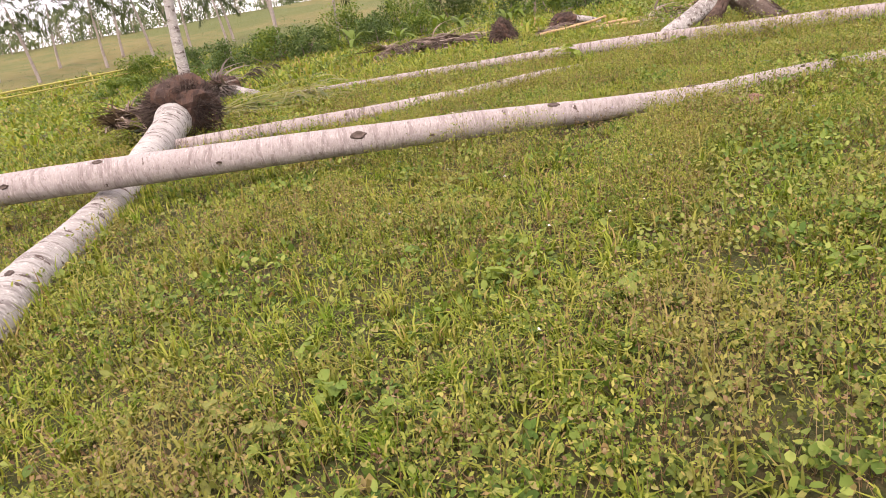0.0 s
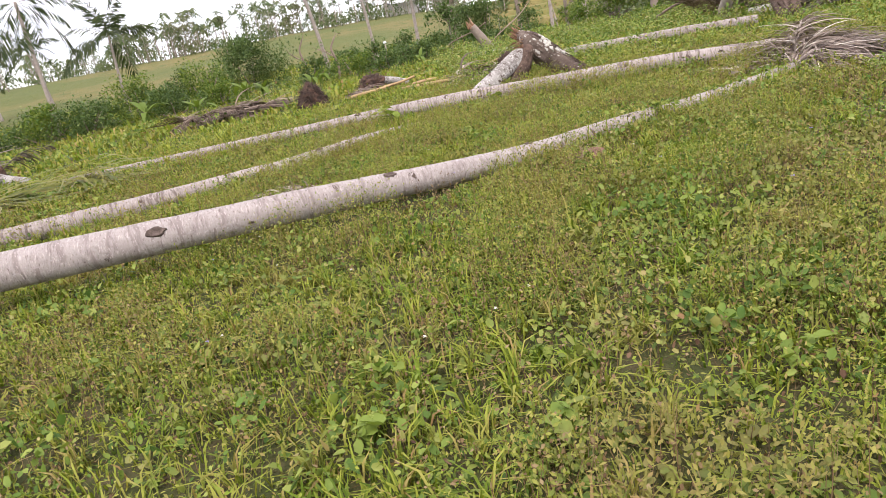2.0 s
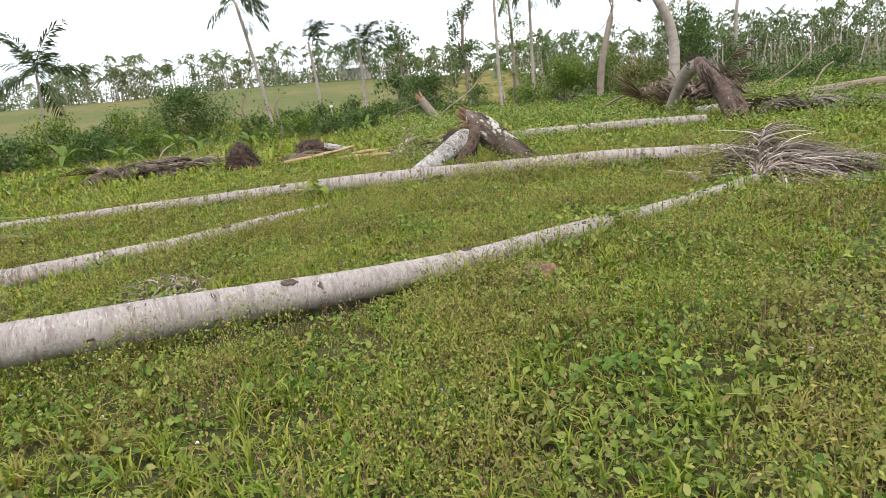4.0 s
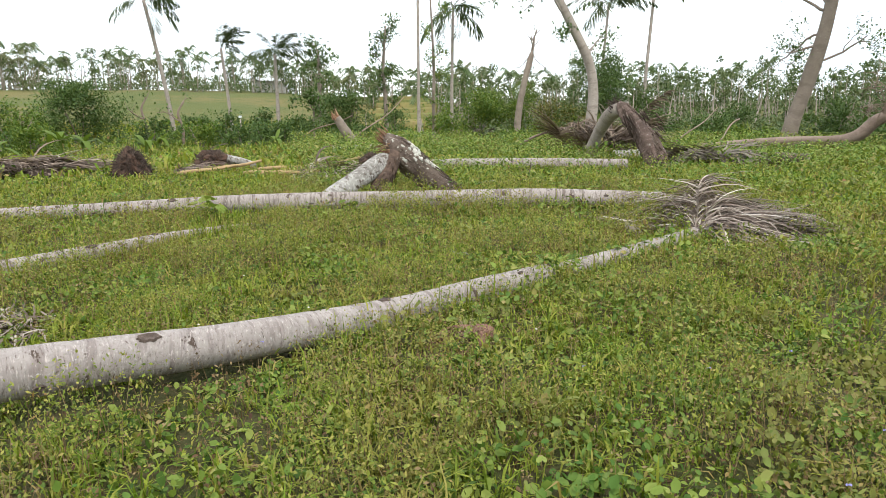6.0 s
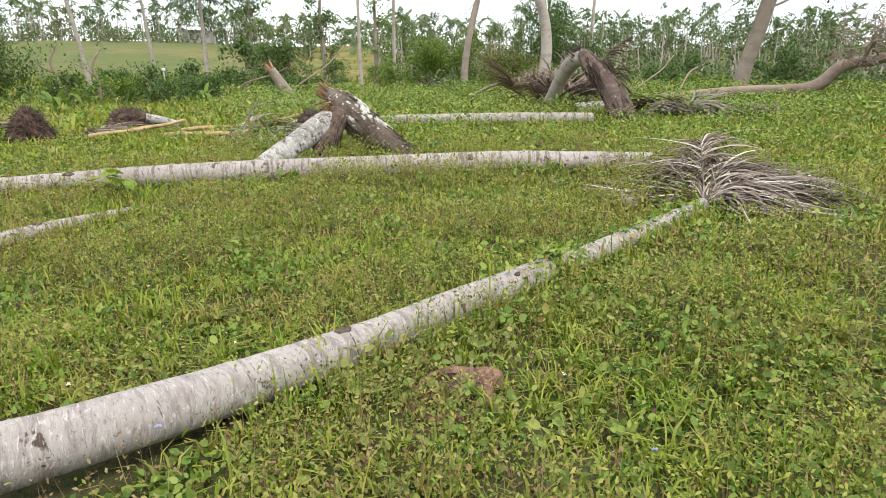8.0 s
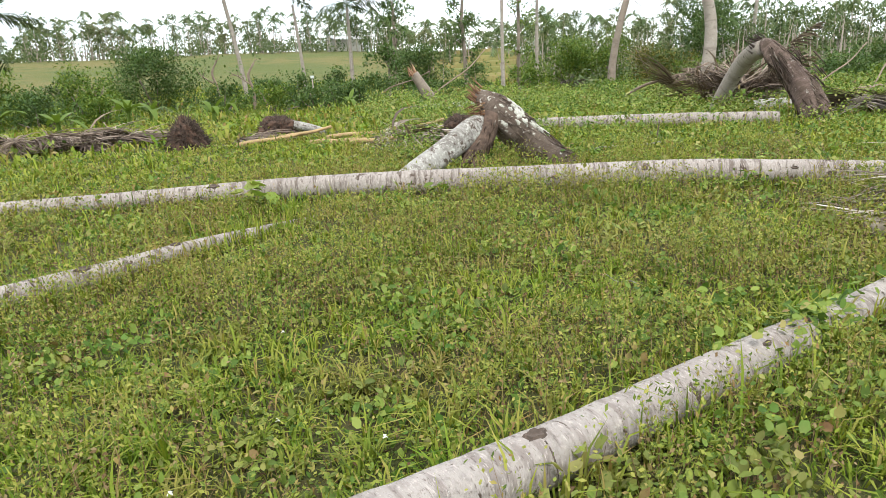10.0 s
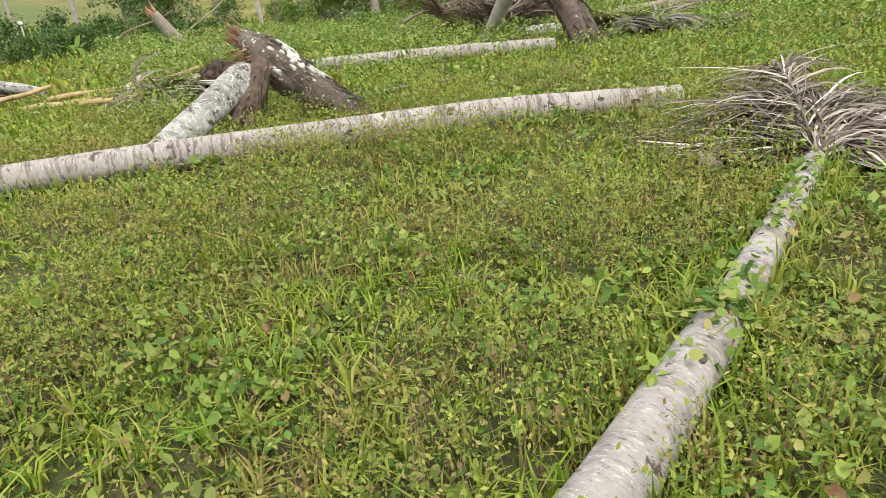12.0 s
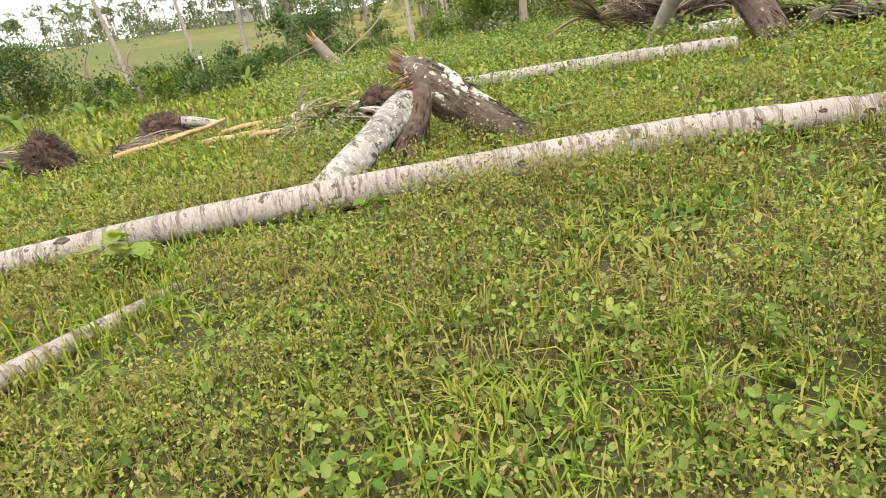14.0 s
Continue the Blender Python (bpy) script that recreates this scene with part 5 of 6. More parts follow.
frond_heap("brown fronds hanging round a snapped trunk", 24.3, 38.5, 6, 1.4, 60, 183, None, 0.6, 0.02, FROND_GREY, 0.6, rise=0.9)


def pole(label, a, b, r, mat, name="pole", cat="pole", group="", crook=0.3):
    a, b = np.array(a, float), np.array(b, float)
    ob = thing(name, a[0], a[1], a[2], label, cat, group)
    d = b - a
    bowed = np.cross(d, (0.3, 0.2, 1.0)) * 0.07 * crook
    rows = [(*(d * k + bowed * math.sin(k * 4.2) + np.array([0, 0, 0.05 * crook * math.sin(k * 7)])), r * (1.0 - 0.45 * k)) for k in np.linspace(0, 1, 12)]
    part("stem", tube("stem", rows, 8, 0.04, 5), mat, ob)
    return ob


rng = np.random.default_rng(190)
for i, (px, py, ln, az) in enumerate([(4.7, 18.4, 1.1, -0.5), (5.3, 17.7, 1.0, -0.9), (5.9, 18.5, 1.8, 0.1), (5.2, 19.1, 1.6, 0.0), (6.6, 16.9, 1.2, 0.3), (4.2, 19.6, 1.2, -0.2), (7.3, 18.7, 1.3, 0.2), (3.4, 19.2, 1.4, 0.1), (6.2, 17.6, 1.5, 0.15), (5.0, 18.0, 0.9, 0.5), (6.9, 17.9, 1.4, -0.1)]):
    pole("split length of yellow palm wood on grass", (px, py, 0.08), (px + ln * math.cos(az), py + ln * math.sin(az), 0.11 + 0.08 * (i % 3)), 0.052, PLANK, "split_wood", "split wood", "split wood lengths")
pole("pale crooked stick in the weeds", (7.9, 13.9, 0.05), (9.0, 13.5, 0.1), 0.02, LEG_PALE, "stick", "stick")
pole("short dark upright stick", (9.4, 14.1, 0.0), (9.45, 14.1, 0.35), 0.015, LEG_DARK, "stick", "stick")
pole("thin pale twig in the weeds", (4.45, 8.62, 0.10), (4.33, 8.78, 0.14), 0.004, LEG_PALE, "stick", "stick")
# fallen grey branches at the wood's edge
for i, (a, b, r) in enumerate([((11.0, 33.0, 0.2), (13.0, 32.0, 1.1), 0.06), ((12.8, 31.2, 0.2), (16.4, 33.0, 1.9), 0.06), ((15.5, 22.5, 0.1), (17.4, 21.0, 1.0), 0.09), ((20.0, 19.5, 0.1), (22.5, 19.6, 1.3), 0.05), ((22.0, 18.4, 0.9), (20.4, 18.0, 0.2), 0.06), ((18.6, 21.5, 0.7), (14.8, 17.6, 0.75), 0.07)]):
    pole("grey fallen branch leaning in the undergrowth", a, b, r * 0.55, DEAD_WOOD, "fallen_branch", "branch", "fallen branches", 0.9)


def husk(x, y, r, label, seed):
    rng = np.random.default_rng(seed)
    ob = thing("coconut_husk", x, y, 0.0, label, "coconut husk", "coconut husks", rng.uniform(0, 360))
    for k in range(3):
        bm = bmesh.new()
        bmesh.ops.create_icosphere(bm, subdivisions=3, radius=r)
        bmesh.ops.bisect_plane(bm, geom=bm.verts[:] + bm.edges[:] + bm.faces[:], plane_co=(0, 0, r * 0.1), plane_no=(0, 0, 1), clear_outer=True)
        for v in bm.verts:
            v.co *= 1 + 0.10 * noise.noise(v.co * 18 + Vector((seed, k, 0)))
        me = bpy.data.meshes.new("shell")
        bm.to_mesh(me)
        bm.free()
        s = part("shell", me, HUSK, ob)
        mod = s.modifiers.new("thick", "SOLIDIFY")
        mod.thickness = -r * 0.28
        s.matrix_basis = pose((k - 1) * r * 0.75, (0.3, -0.4, 0.25)[k] * r, r * (0.45, 0.35, 0.5)[k], (8, -62, 70)[k], (-18, 20, 25)[k], k * 70) @ Matrix.Diagonal(((1.25, 1.15, 0.9, 1), (0.9, 0.7, 0.6, 1), (0.8, 0.7, 0.6, 1))[k])
    n = 160
    d = rng.normal(0, 1, (n, 3))
    d[:, 2] = np.abs(d[:, 2])
    d /= np.linalg.norm(d, axis=1)[:, None]
    aa = d * r * 0.3 + np.array([0, 0, r * 0.4])
    part("coir_tuft", mesh_arrays("coir_tuft", *sticks(aa, aa + (d + rng.normal(0, 0.5, (n, 3))) * r * 0.9, 0.003)), HUSK_INSIDE, ob, "pale coir fibres")
    return ob


husk(3.25, 6.74, 0.112, "split reddish coconut husk lying in weeds", 201)
husk(3.03, 6.04, 0.035, "small brown husk scrap in weeds", 202)
dry_spathe(6.75, 8.68, 0.26, 150)


def big_leaf_plant(x, y, label, n, size, height, seed, mat=None):
    rng = np.random.default_rng(seed)
    ob = thing("broadleaf_weed", x, y, 0, label, "weed", "large weeds")
    az = np.arange(n) * 2.4 + rng.uniform(-0.3, 0.3, n)
    pos = np.stack([np.cos(az) * size * 0.5, np.sin(az) * size * 0.5, height * rng.uniform(0.5, 1.0, n)], 1)
    for i in range(n):
        v, q, t = leaves(np.zeros((1, 3)), size * rng.uniform(0.7, 1.1), 0.4, 0.7, rng, fold=0.9, lean=rng.uniform(-0.6, 0.4, 1))
        lf = part("leaf", mesh_arrays("leaf", v, q, t), mat or CROWN_LIGHT, ob)
        lf.matrix_basis = pose(*pos[i])
        part("stem", mesh_arrays("stem", *sticks(np.zeros((1, 3)), pos[i:i + 1], 0.005)), CROWN_LIGHT, ob)
    return ob


big_leaf_plant(2.83, 12.75, "large round-leaved weed beside the trunk", 12, 0.24, 0.30, 211, WEED)
big_leaf_plant(4.6, 11.9, "bright broad-leaved weed by the trunk", 7, 0.16, 0.25, 212)
big_leaf_plant(4.75, 8.75, "broad-leaved weed among low plants", 12, 0.06, 0.2, 213)
big_leaf_plant(4.3, 8.35, "yellowing broad-leaved weed among low plants", 9, 0.06, 0.18, 214)
for i, (wx, wy) in enumerate([(-0.7, 2.45), (-0.45, 2.7), (-0.95, 2.7), (-0.2, 2.5), (-0.6, 3.1), (1.95, 3.05), (2.3, 3.5), (0.35, 3.6), (1.0, 3.2)]):
    big_leaf_plant(wx, wy, "low weed with rounded green leaves", 9, 0.085, 0.16, 220 + i, WEED)


def fence():
    ob = thing("bamboo_rail", -20.6, 34.5, float(ground_z(-20.6, 34.5)), "yellow bamboo rails on thin posts", "fence")
    e = np.array([5.2, 9.2, -0.2])
    for k, (dz, r) in enumerate(((1.1, 0.05), (0.85, 0.045))):
        part("rail", tube("rail", [(*(e * t + np.array([-2 + 2 * t, 0, dz + 0.1 * t])), r) for t in np.linspace(-0.3, 1.0, 8)], 8, 0.03, k), BAMBOO, ob)
    for t in (0.0, 0.55, 1.0):
        p = e * t
        part("post", tube("post", [(p[0] - 2 + 2 * t, p[1], -0.2, 0.06), (p[0] - 2 + 2 * t, p[1], 1.25, 0.05)], 7), BAMBOO, ob)


fence()


def hut(x, y, w, h, label, rz):
    z = float(ground_z(x, y))
    ob = thing("hut", x, y, z, label, "hut", "far huts", rz)
    bm = bmesh.new()
    bmesh.ops.create_cube(bm, size=1.0, matrix=Matrix.Translation((0, 0, h * 0.4)) @ Matrix.Diagonal((w, w * 0.7, h * 0.8, 1)))
    me = bpy.data.meshes.new("wall")
    bm.to_mesh(me)
    bm.free()
    part("wall", me, HUT_WALL, ob)
    bm = bmesh.new()
    a, b2, e = w * 0.6, w * 0.48, 0.06
    for s in (-1, 1):
        lo = [(-a, s * b2, h * 0.78), (a, s * b2, h * 0.78), (a, 0, h), (-a, 0, h)]
        bot = [bm.verts.new(c) for c in lo]
        top = [bm.verts.new((c[0], c[1], c[2] + e)) for c in lo]
        bm.faces.new(top)
        bm.faces.new(bot)
        for k in range(4):
            bm.faces.new((bot[k], bot[(k + 1) % 4], top[(k + 1) % 4], top[k]))
    me = bpy.data.meshes.new("roof")
    bm.to_mesh(me)
    bm.free()
    part("roof", me, ROOF_TIN, ob, "bright tin roof")


hut(54.6, 57.0, 2.2, 3.4, "far hut with a bright tin roof among trees", 20)
hut(34.5, 120.0, 4.6, 2.5, "far low house with a pale roof", 10)


def post_box(x, y):
    z = float(ground_z(x, y))
    ob = thing("marker_post", x, y, z, "small white box on a thin post by the shrubs", "marker post")
    part("post", tube("post", [(0, 0, -0.2, 0.035), (0, 0, 1.3, 0.03)], 7), TRUNK, ob)
    bm = bmesh.new()
    bmesh.ops.create_cube(bm, size=1.0, matrix=Matrix.Translation((0, 0, 1.38)) @ Matrix.Diagonal((0.15, 0.12, 0.11, 1)))
    bmesh.ops.bevel(bm, geom=bm.edges[:], offset=0.02, segments=2, affect="EDGES")
    me = bpy.data.meshes.new("box")
    bm.to_mesh(me)
    bm.free()
    part("box", me, ROOF_TIN, ob)


post_box(8.6, 34.6)


# ---- far woods ----
def polar(az, r):
    """A spot on the land at an azimuth (radians from +y) and a range from the clearing's middle."""
    x, y = 2 + r * math.sin(az), 5 + r * math.cos(az)
    return x, y, float(ground_z(x, y))


def feather_crown(c, length, n, rng, droop=1.0):
    """A far palm's crown: bowed ribs with hanging leaflets, as corners of quads."""
    quads = []
    for k in range(n):
        az = k * 2.4 + rng.uniform(-0.8, 0.8)
        d = np.array([math.cos(az), math.sin(az), 0.0])
        side = np.array([-d[1], d[0], 0.0])
        lift, ln = rng.uniform(-0.3, 1.5), length * rng.uniform(0.6, 1.15)
        rib = [c + d * ln * u * (1 - 0.25 * lift * u) + np.array([0, 0, ln * (lift * u - droop * (0.45 + 0.4 * lift) * u * u)]) for u in np.linspace(0, 1, 8)]
        for i in range(7):
            p, q = rib[i], rib[i + 1]
            lf = ln * 0.24 * math.sin(math.pi * (0.15 + 0.75 * i / 7))
            for s in (-1, 1):
                t = (p + q) / 2 + (d * 0.35 + s * side * 0.8 + np.array([0, 0, -0.75])) * lf
                quads += [p, q, t + (q - p) * 0.35, t]
    return quads


def far_woods():
    rng = np.random.default_rng(301)
    pts, size, stems_a, stems_b, crowns = [], [], [], [], []

    def clump(c, spread, m, leaf):
        d = rng.normal(0, 1, (m, 3))
        d /= np.linalg.norm(d, axis=1)[:, None]
        pts.append(np.asarray(c) + d * rng.uniform(0.45, 1.1, (m, 1)) * np.array(spread))
        size.append(np.full(m, leaf))

    def broadleaf(x, y, z, h, w, leaf):
        stems_a.append((x, y, z - 0.3))
        stems_b.append((x + rng.normal(0, 0.25), y, z + h * 0.95))
        for _ in range(int(rng.integers(4, 8))):
            f = rng.uniform(0.3, 1.0)
            k = w * rng.uniform(0.25, 0.5) * (1.25 - 0.6 * f)
            clump((x + rng.normal(0, w * 0.38) * (1.2 - f), y + rng.normal(0, w * 0.38) * (1.2 - f), z + h * f), (k, k, k * 0.75), int(rng.integers(18, 32)), leaf)

    # (azimuths, ranges, count, heights, share of palms, crown width)
    for a0, a1, r0, r1, count, h0, h1, palms, width in (
            (-0.13, 0.36, 112, 150, 250, 3.8, 6.8, 0.5, 2.2), (-0.24, -0.1, 125, 165, 45, 2.6, 4.6, 0.5, 2.0), (-0.95, -0.22, 105, 150, 170, 3.0, 5.5, 0.6, 2.2),
            (0.34, 0.60, 88, 135, 120, 3.0, 5.4, 0.35, 2.0), (0.33, 0.62, 50, 90, 20, 2.2, 4.2, 0.15, 1.3),
            (0.52, 1.0, 62, 100, 90, 4.2, 6.2, 0.15, 2.4), (0.56, 1.75, 70, 120, 300, 3.0, 5.4, 0.22, 2.0), (0.56, 1.75, 46, 76, 170, 2.2, 4.8, 0.05, 1.3)):
        for _ in range(count):
            r = rng.uniform(r0, r1)
            x, y, z = polar(rng.uniform(a0, a1), r)
            h = rng.uniform(h0, h1)
            if rng.random() < palms:
                lean = rng.normal(0, 0.4)
                stems_a.append((x, y, z - 0.3))
                stems_b.append((x + lean, y, z + h + 0.5))
                crowns += feather_crown(np.array([x + lean, y, z + h]), rng.uniform(1.0, 1.9), int(rng.integers(6, 12)), rng, rng.uniform(0.7, 1.6))
            else:
                broadleaf(x, y, z, h, width * rng.uniform(0.6, 1.2), 0.13 + r / 420)
    # low growth: under the far tree line, in hedges between the terraces, and over the wooded side
    for a0, a1, r0, r1, count, h0, h1 in ((-0.95, 0.36, 110, 132, 420, 0.9, 2.6), (0.33, 0.60, 56, 110, 60, 0.3, 1.0), (0.60, 1.78, 34, 64, 560, 0.5, 1.5), (0.58, 1.78, 60, 105, 620, 1.0, 2.4)):
        for _ in range(count):
            r = rng.uniform(r0, r1)
            x, y, z = polar(rng.uniform(a0, a1), r)
            h = rng.uniform(h0, h1)
            for _ in range(3):
                k = h * rng.uniform(0.5, 0.9)
                clump((x + rng.normal(0, h * 0.6), y + rng.normal(0, h * 0.6), z + h * rng.uniform(0.2, 0.75)), (k, k, k * 0.7), 15, 0.14 + r / 400)
    # the rough ground in front of the slope
    for a0, a1, r0, r1, count, h0, h1 in ((-0.30, 0.36, 30, 44, 330, 0.12, 0.6), (-0.30, 0.02, 38, 50, 70, 0.5, 1.3), (-0.95, -0.27, 28, 62, 330, 0.15, 0.7), (-0.95, -0.2, 60, 112, 360, 0.3, 1.3), (0.36, 1.7, 24, 40, 420, 0.15, 0.7)):
        for _ in range(count):
            r = rng.uniform(r0, r1)
            x, y, z = polar(rng.uniform(a0, a1), r)
            h = rng.uniform(h0, h1)
            clump((x, y, z + h * 0.5), (0.7 * h + 0.25, 0.7 * h + 0.25, h * 0.6), 30, 0.10)
    pos, size = np.concatenate(pts), np.concatenate(size)
    v, q, t = leaves(pos, size * rng.uniform(0.6, 1.3, len(pos)), 0.2, 0.6, rng, rich=False)
    tagged(part("far_trees", mesh_arrays("far_trees", v, q, t), WOODS), "green tree crowns and scrub along the skyline", "woods", kind="stuff")
    n = 260
    lean = np.array([polar(a, r) for a, r in zip(rng.uniform(0.55, 1.7, n), rng.uniform(40, 95, n))])
    stems_a += list(lean)
    stems_b += list(lean + np.stack([rng.normal(0, 0.7, n), rng.normal(0, 0.3, n), rng.uniform(1.5, 4.0, n)], 1))
    v, q, t = sticks(np.array(stems_a), np.array(stems_b), 0.11)
    tagged(part("far_trunks", mesh_arrays("far_trunks", v, q, t), FAR_BARK), "grey tree trunks along the skyline", "trunks", kind="stuff")
    crowns = np.array(crowns)
    tagged(part("far_palm_crowns", mesh_arrays("far_palm_crowns", crowns, np.arange(len(crowns)).reshape(-1, 4)), WOODS), "dark palm crowns along the skyline", "palm crowns", kind="stuff")


def terraces():
    """Stepped dry field benches, each with an earth riser towards the clearing."""
    rng = np.random.default_rng(302)
    for k in range(6):
        r0, r1 = 58 + 8.0 * k, 66.3 + 8.0 * k
        a = np.linspace(0.355 + 0.02 * rng.random(), 0.50 + 0.03 * rng.random(), 15)
        z = max(float(ground_z(2 + r1 * math.sin(b), 5 + r1 * math.cos(b))) for b in a) + 0.10
        wob = rng.normal(0, 0.35, len(a))
        rows = [[(2 + (r + w) * math.sin(b), 5 + (r + w) * math.cos(b), h) for b, w in zip(a, wob)] for r, h in ((r0, z - 1.3), (r0 + 0.35, z), (r1 + 1, z + 0.12))]
        v = np.array(rows).reshape(-1, 3)
        n = len(a)
        q = [(j * n + i, j * n + i + 1, (j + 1) * n + i + 1, (j + 1) * n + i) for j in range(2) for i in range(n - 1)]
        tagged(part("terrace_%d" % (k + 1), mesh_arrays("terrace", v, q), (TERRACE, TERRACE_GREEN)[k % 3 == 1]), "stepped dry yellow field bench on the hillside", "terrace", kind="structure")


terraces()
far_woods()


# ---- meadow plants ----
LINE_A, LINE_B = np.array([0.2, 0.0]), np.array([2.6, 7.4])


def walk_distance(x, y):
    p = np.stack([x, y], 1) - LINE_A
    d = LINE_B - LINE_A
    t = np.clip(p @ d / (d @ d), 0, 1)
    return np.linalg.norm(p - t[:, None] * d, axis=1)


def patchiness(x, y, s, seed):
    """A smooth field from 0 to 1 over the meadow."""
    r = np.random.default_rng(seed)
    f = np.zeros(len(x))
    for _ in range(6):
        a, k, ph = r.uniform(0, 6.28), s * r.uniform(0.6, 1.8), r.uniform(0, 6.28)
        f += np.sin((x * np.cos(a) + y * np.sin(a)) * k + ph)
    return np.clip(0.5 + f / 6, 0, 1)


def off_logs(x, y):
    """False where a plant would stand inside a trunk."""
    ok = np.ones(len(x), bool)
    for path in LOG_PATHS:
        for p in path[::2]:
            if p[2] - p[3] < 0.12:
                ok &= (x - p[0]) ** 2 + (y - p[1]) ** 2 > (p[3] + 0.035) ** 2
    return ok


def meadow(rng, density, near, far, box, left=-0.85, right=1.75):
    x0, y0, x1, y1 = box
    n = int(density * (x1 - x0) * (y1 - y0))
    x, y = rng.uniform(x0, x1, n), rng.uniform(y0, y1, n)
    d = walk_distance(x, y)
    az = np.arctan2(x - 0.0, y + 1.0)
    keep = (d >= near) & (d < far) & (az > left) & (az < right)
    x, y = x[keep], y[keep]
    keep = off_logs(x, y)
    return x[keep], y[keep]


TIERS = [(0, 3.0, 760, (-4, 0.6, 7, 11.5), 0.085, 0.0085), (3.0, 6.5, 390, (-7, 0.6, 10, 15), 0.10, 0.0125), (6.5, 13, 190, (-13, 0.6, 17, 21), 0.12, 0.024), (13, 32, 40, (-30, 0.6, 36, 41), 0.20, 0.06), (32, 62, 9, (-60, 0.6, 66, 70), 0.32, 0.16)]


def build_grass():
    rng = np.random.default_rng(401)
    parts = []
    for near, far, dens, box, h, w in TIERS:
        x, y = meadow(rng, dens, near, far, box)
        f = patchiness(x, y, 2.2, 5)
        keep = rng.random(len(x)) < 0.45 + 0.75 * f
        x, y, f = x[keep], y[keep], f[keep]
        z = ground_z(x, y) - 0.01
        hh = h * rng.lognormal(0, 0.38, len(x)) * (0.65 + 0.7 * f)
        parts.append(blades(np.stack([x, y, z], 1), hh, w * rng.uniform(0.6, 1.4, len(x)), rng, 0.85))
    for near, far, dens, box, h, w in ((0, 3.2, 60, TIERS[0][3], 0.15, 0.0095), (3.2, 7.0, 26, TIERS[1][3], 0.16, 0.013), (7.0, 13.0, 9, TIERS[2][3], 0.18, 0.022)):
        x, y = meadow(rng, dens, near, far, box)
        f = patchiness(x, y, 1.9, 77)
        keep = rng.random(len(x)) < 0.2 + 0.9 * f
        x, y = x[keep], y[keep]
        per = 15
        i = np.repeat(np.arange(len(x)), per)
        pos = np.stack([x[i] + rng.normal(0, 0.016, len(i)), y[i] + rng.normal(0, 0.016, len(i)), ground_z(x, y)[i] - 0.01], 1)
        tall = h * rng.lognormal(0, 0.25, len(x))
        parts.append(blades(pos, tall[i] * rng.uniform(0.5, 1.15, len(i)), w * rng.uniform(0.7, 1.3, len(i)), rng, 0.8))
    # thinner growth behind and beside the walk
    x, y = rng.uniform(-12, 13, 46000), rng.uniform(-7, 12, 46000)
    az = np.arctan2(x, y + 1.0)
    keep = ((az < -0.85) | (az > 1.75) | (y < 0.6)) & off_logs(x, y)
    x, y = x[keep], y[keep]
    parts.append(blades(np.stack([x, y, ground_z(x, y) - 0.01], 1), 0.12 * rng.lognormal(0, 0.35, len(x)), 0.06, rng, 0.9))
    tagged(part("grass", join_meshes("grass", parts), GRASS), "yellow-green meadow grass with dry blades", "grass", kind="stuff")


def build_weeds():
    rng = np.random.default_rng(402)
    rich, plain, stem_a, stem_b = [], [], [], []
    for (near, far, dens, box, h, w), plants, per, size in zip(TIERS, (128, 64, 26, 4.5, 0.9), (9, 9, 10, 14, 14), (0.037, 0.044, 0.056, 0.095, 0.19)):
        x, y = meadow(rng, plants, near, far, box)
        f = patchiness(x, y, 1.7, 9)
        lush = np.clip(smooth(-1.0, 6.0, x - 0.35 * y + 1.0), 0, 1)
        keep = rng.random(len(x)) < 0.35 + 0.5 * f + 0.4 * lush
        x, y, lush = x[keep], y[keep], lush[keep]
        n = len(x)
        clump = smooth(0.50, 0.70, patchiness(x, y, 2.6, 61))
        tall = h * rng.uniform(0.35, 1.35, n) * (0.8 + 0.35 * lush) * (0.9 + 1.0 * clump)
        big = rng.lognormal(-0.05, 0.36, n)
        i = np.repeat(np.arange(n), per)
        spread = size * 1.5
        ox, oy = rng.normal(0, spread, len(i)), rng.normal(0, spread, len(i))
        z = ground_z(x[i] + ox, y[i] + oy) + tall[i] * rng.uniform(0.35, 1.1, len(i)) ** 0.8
        pos = np.stack([x[i] + ox, y[i] + oy, z], 1)
        sz = np.minimum(size * big[i] * rng.uniform(0.65, 1.3, len(i)), size * 1.7)
        out = leaves(pos, sz, 0.15, 0.68, rng, fold=0.9, rich=far <= 3.5)
        (rich if far <= 3.5 else plain).append(out)
        if far <= 6.5:
            sel = rng.random(len(i)) < 0.3
            stem_a.append(np.stack([x[i], y[i], np.zeros(len(i))], 1)[sel])
            stem_b.append(pos[sel])
    tagged(part("weeds", join_meshes("weeds", rich + plain), WEED), "low broad-leaved weeds covering the meadow", "weeds", kind="stuff")
    v, q, t = sticks(np.concatenate(stem_a), np.concatenate(stem_b), 0.0018)
    tagged(part("weed_stems", mesh_arrays("weed_stems", v, q, t), STALK), "thin reddish weed stems", "weed stems", kind="stuff")


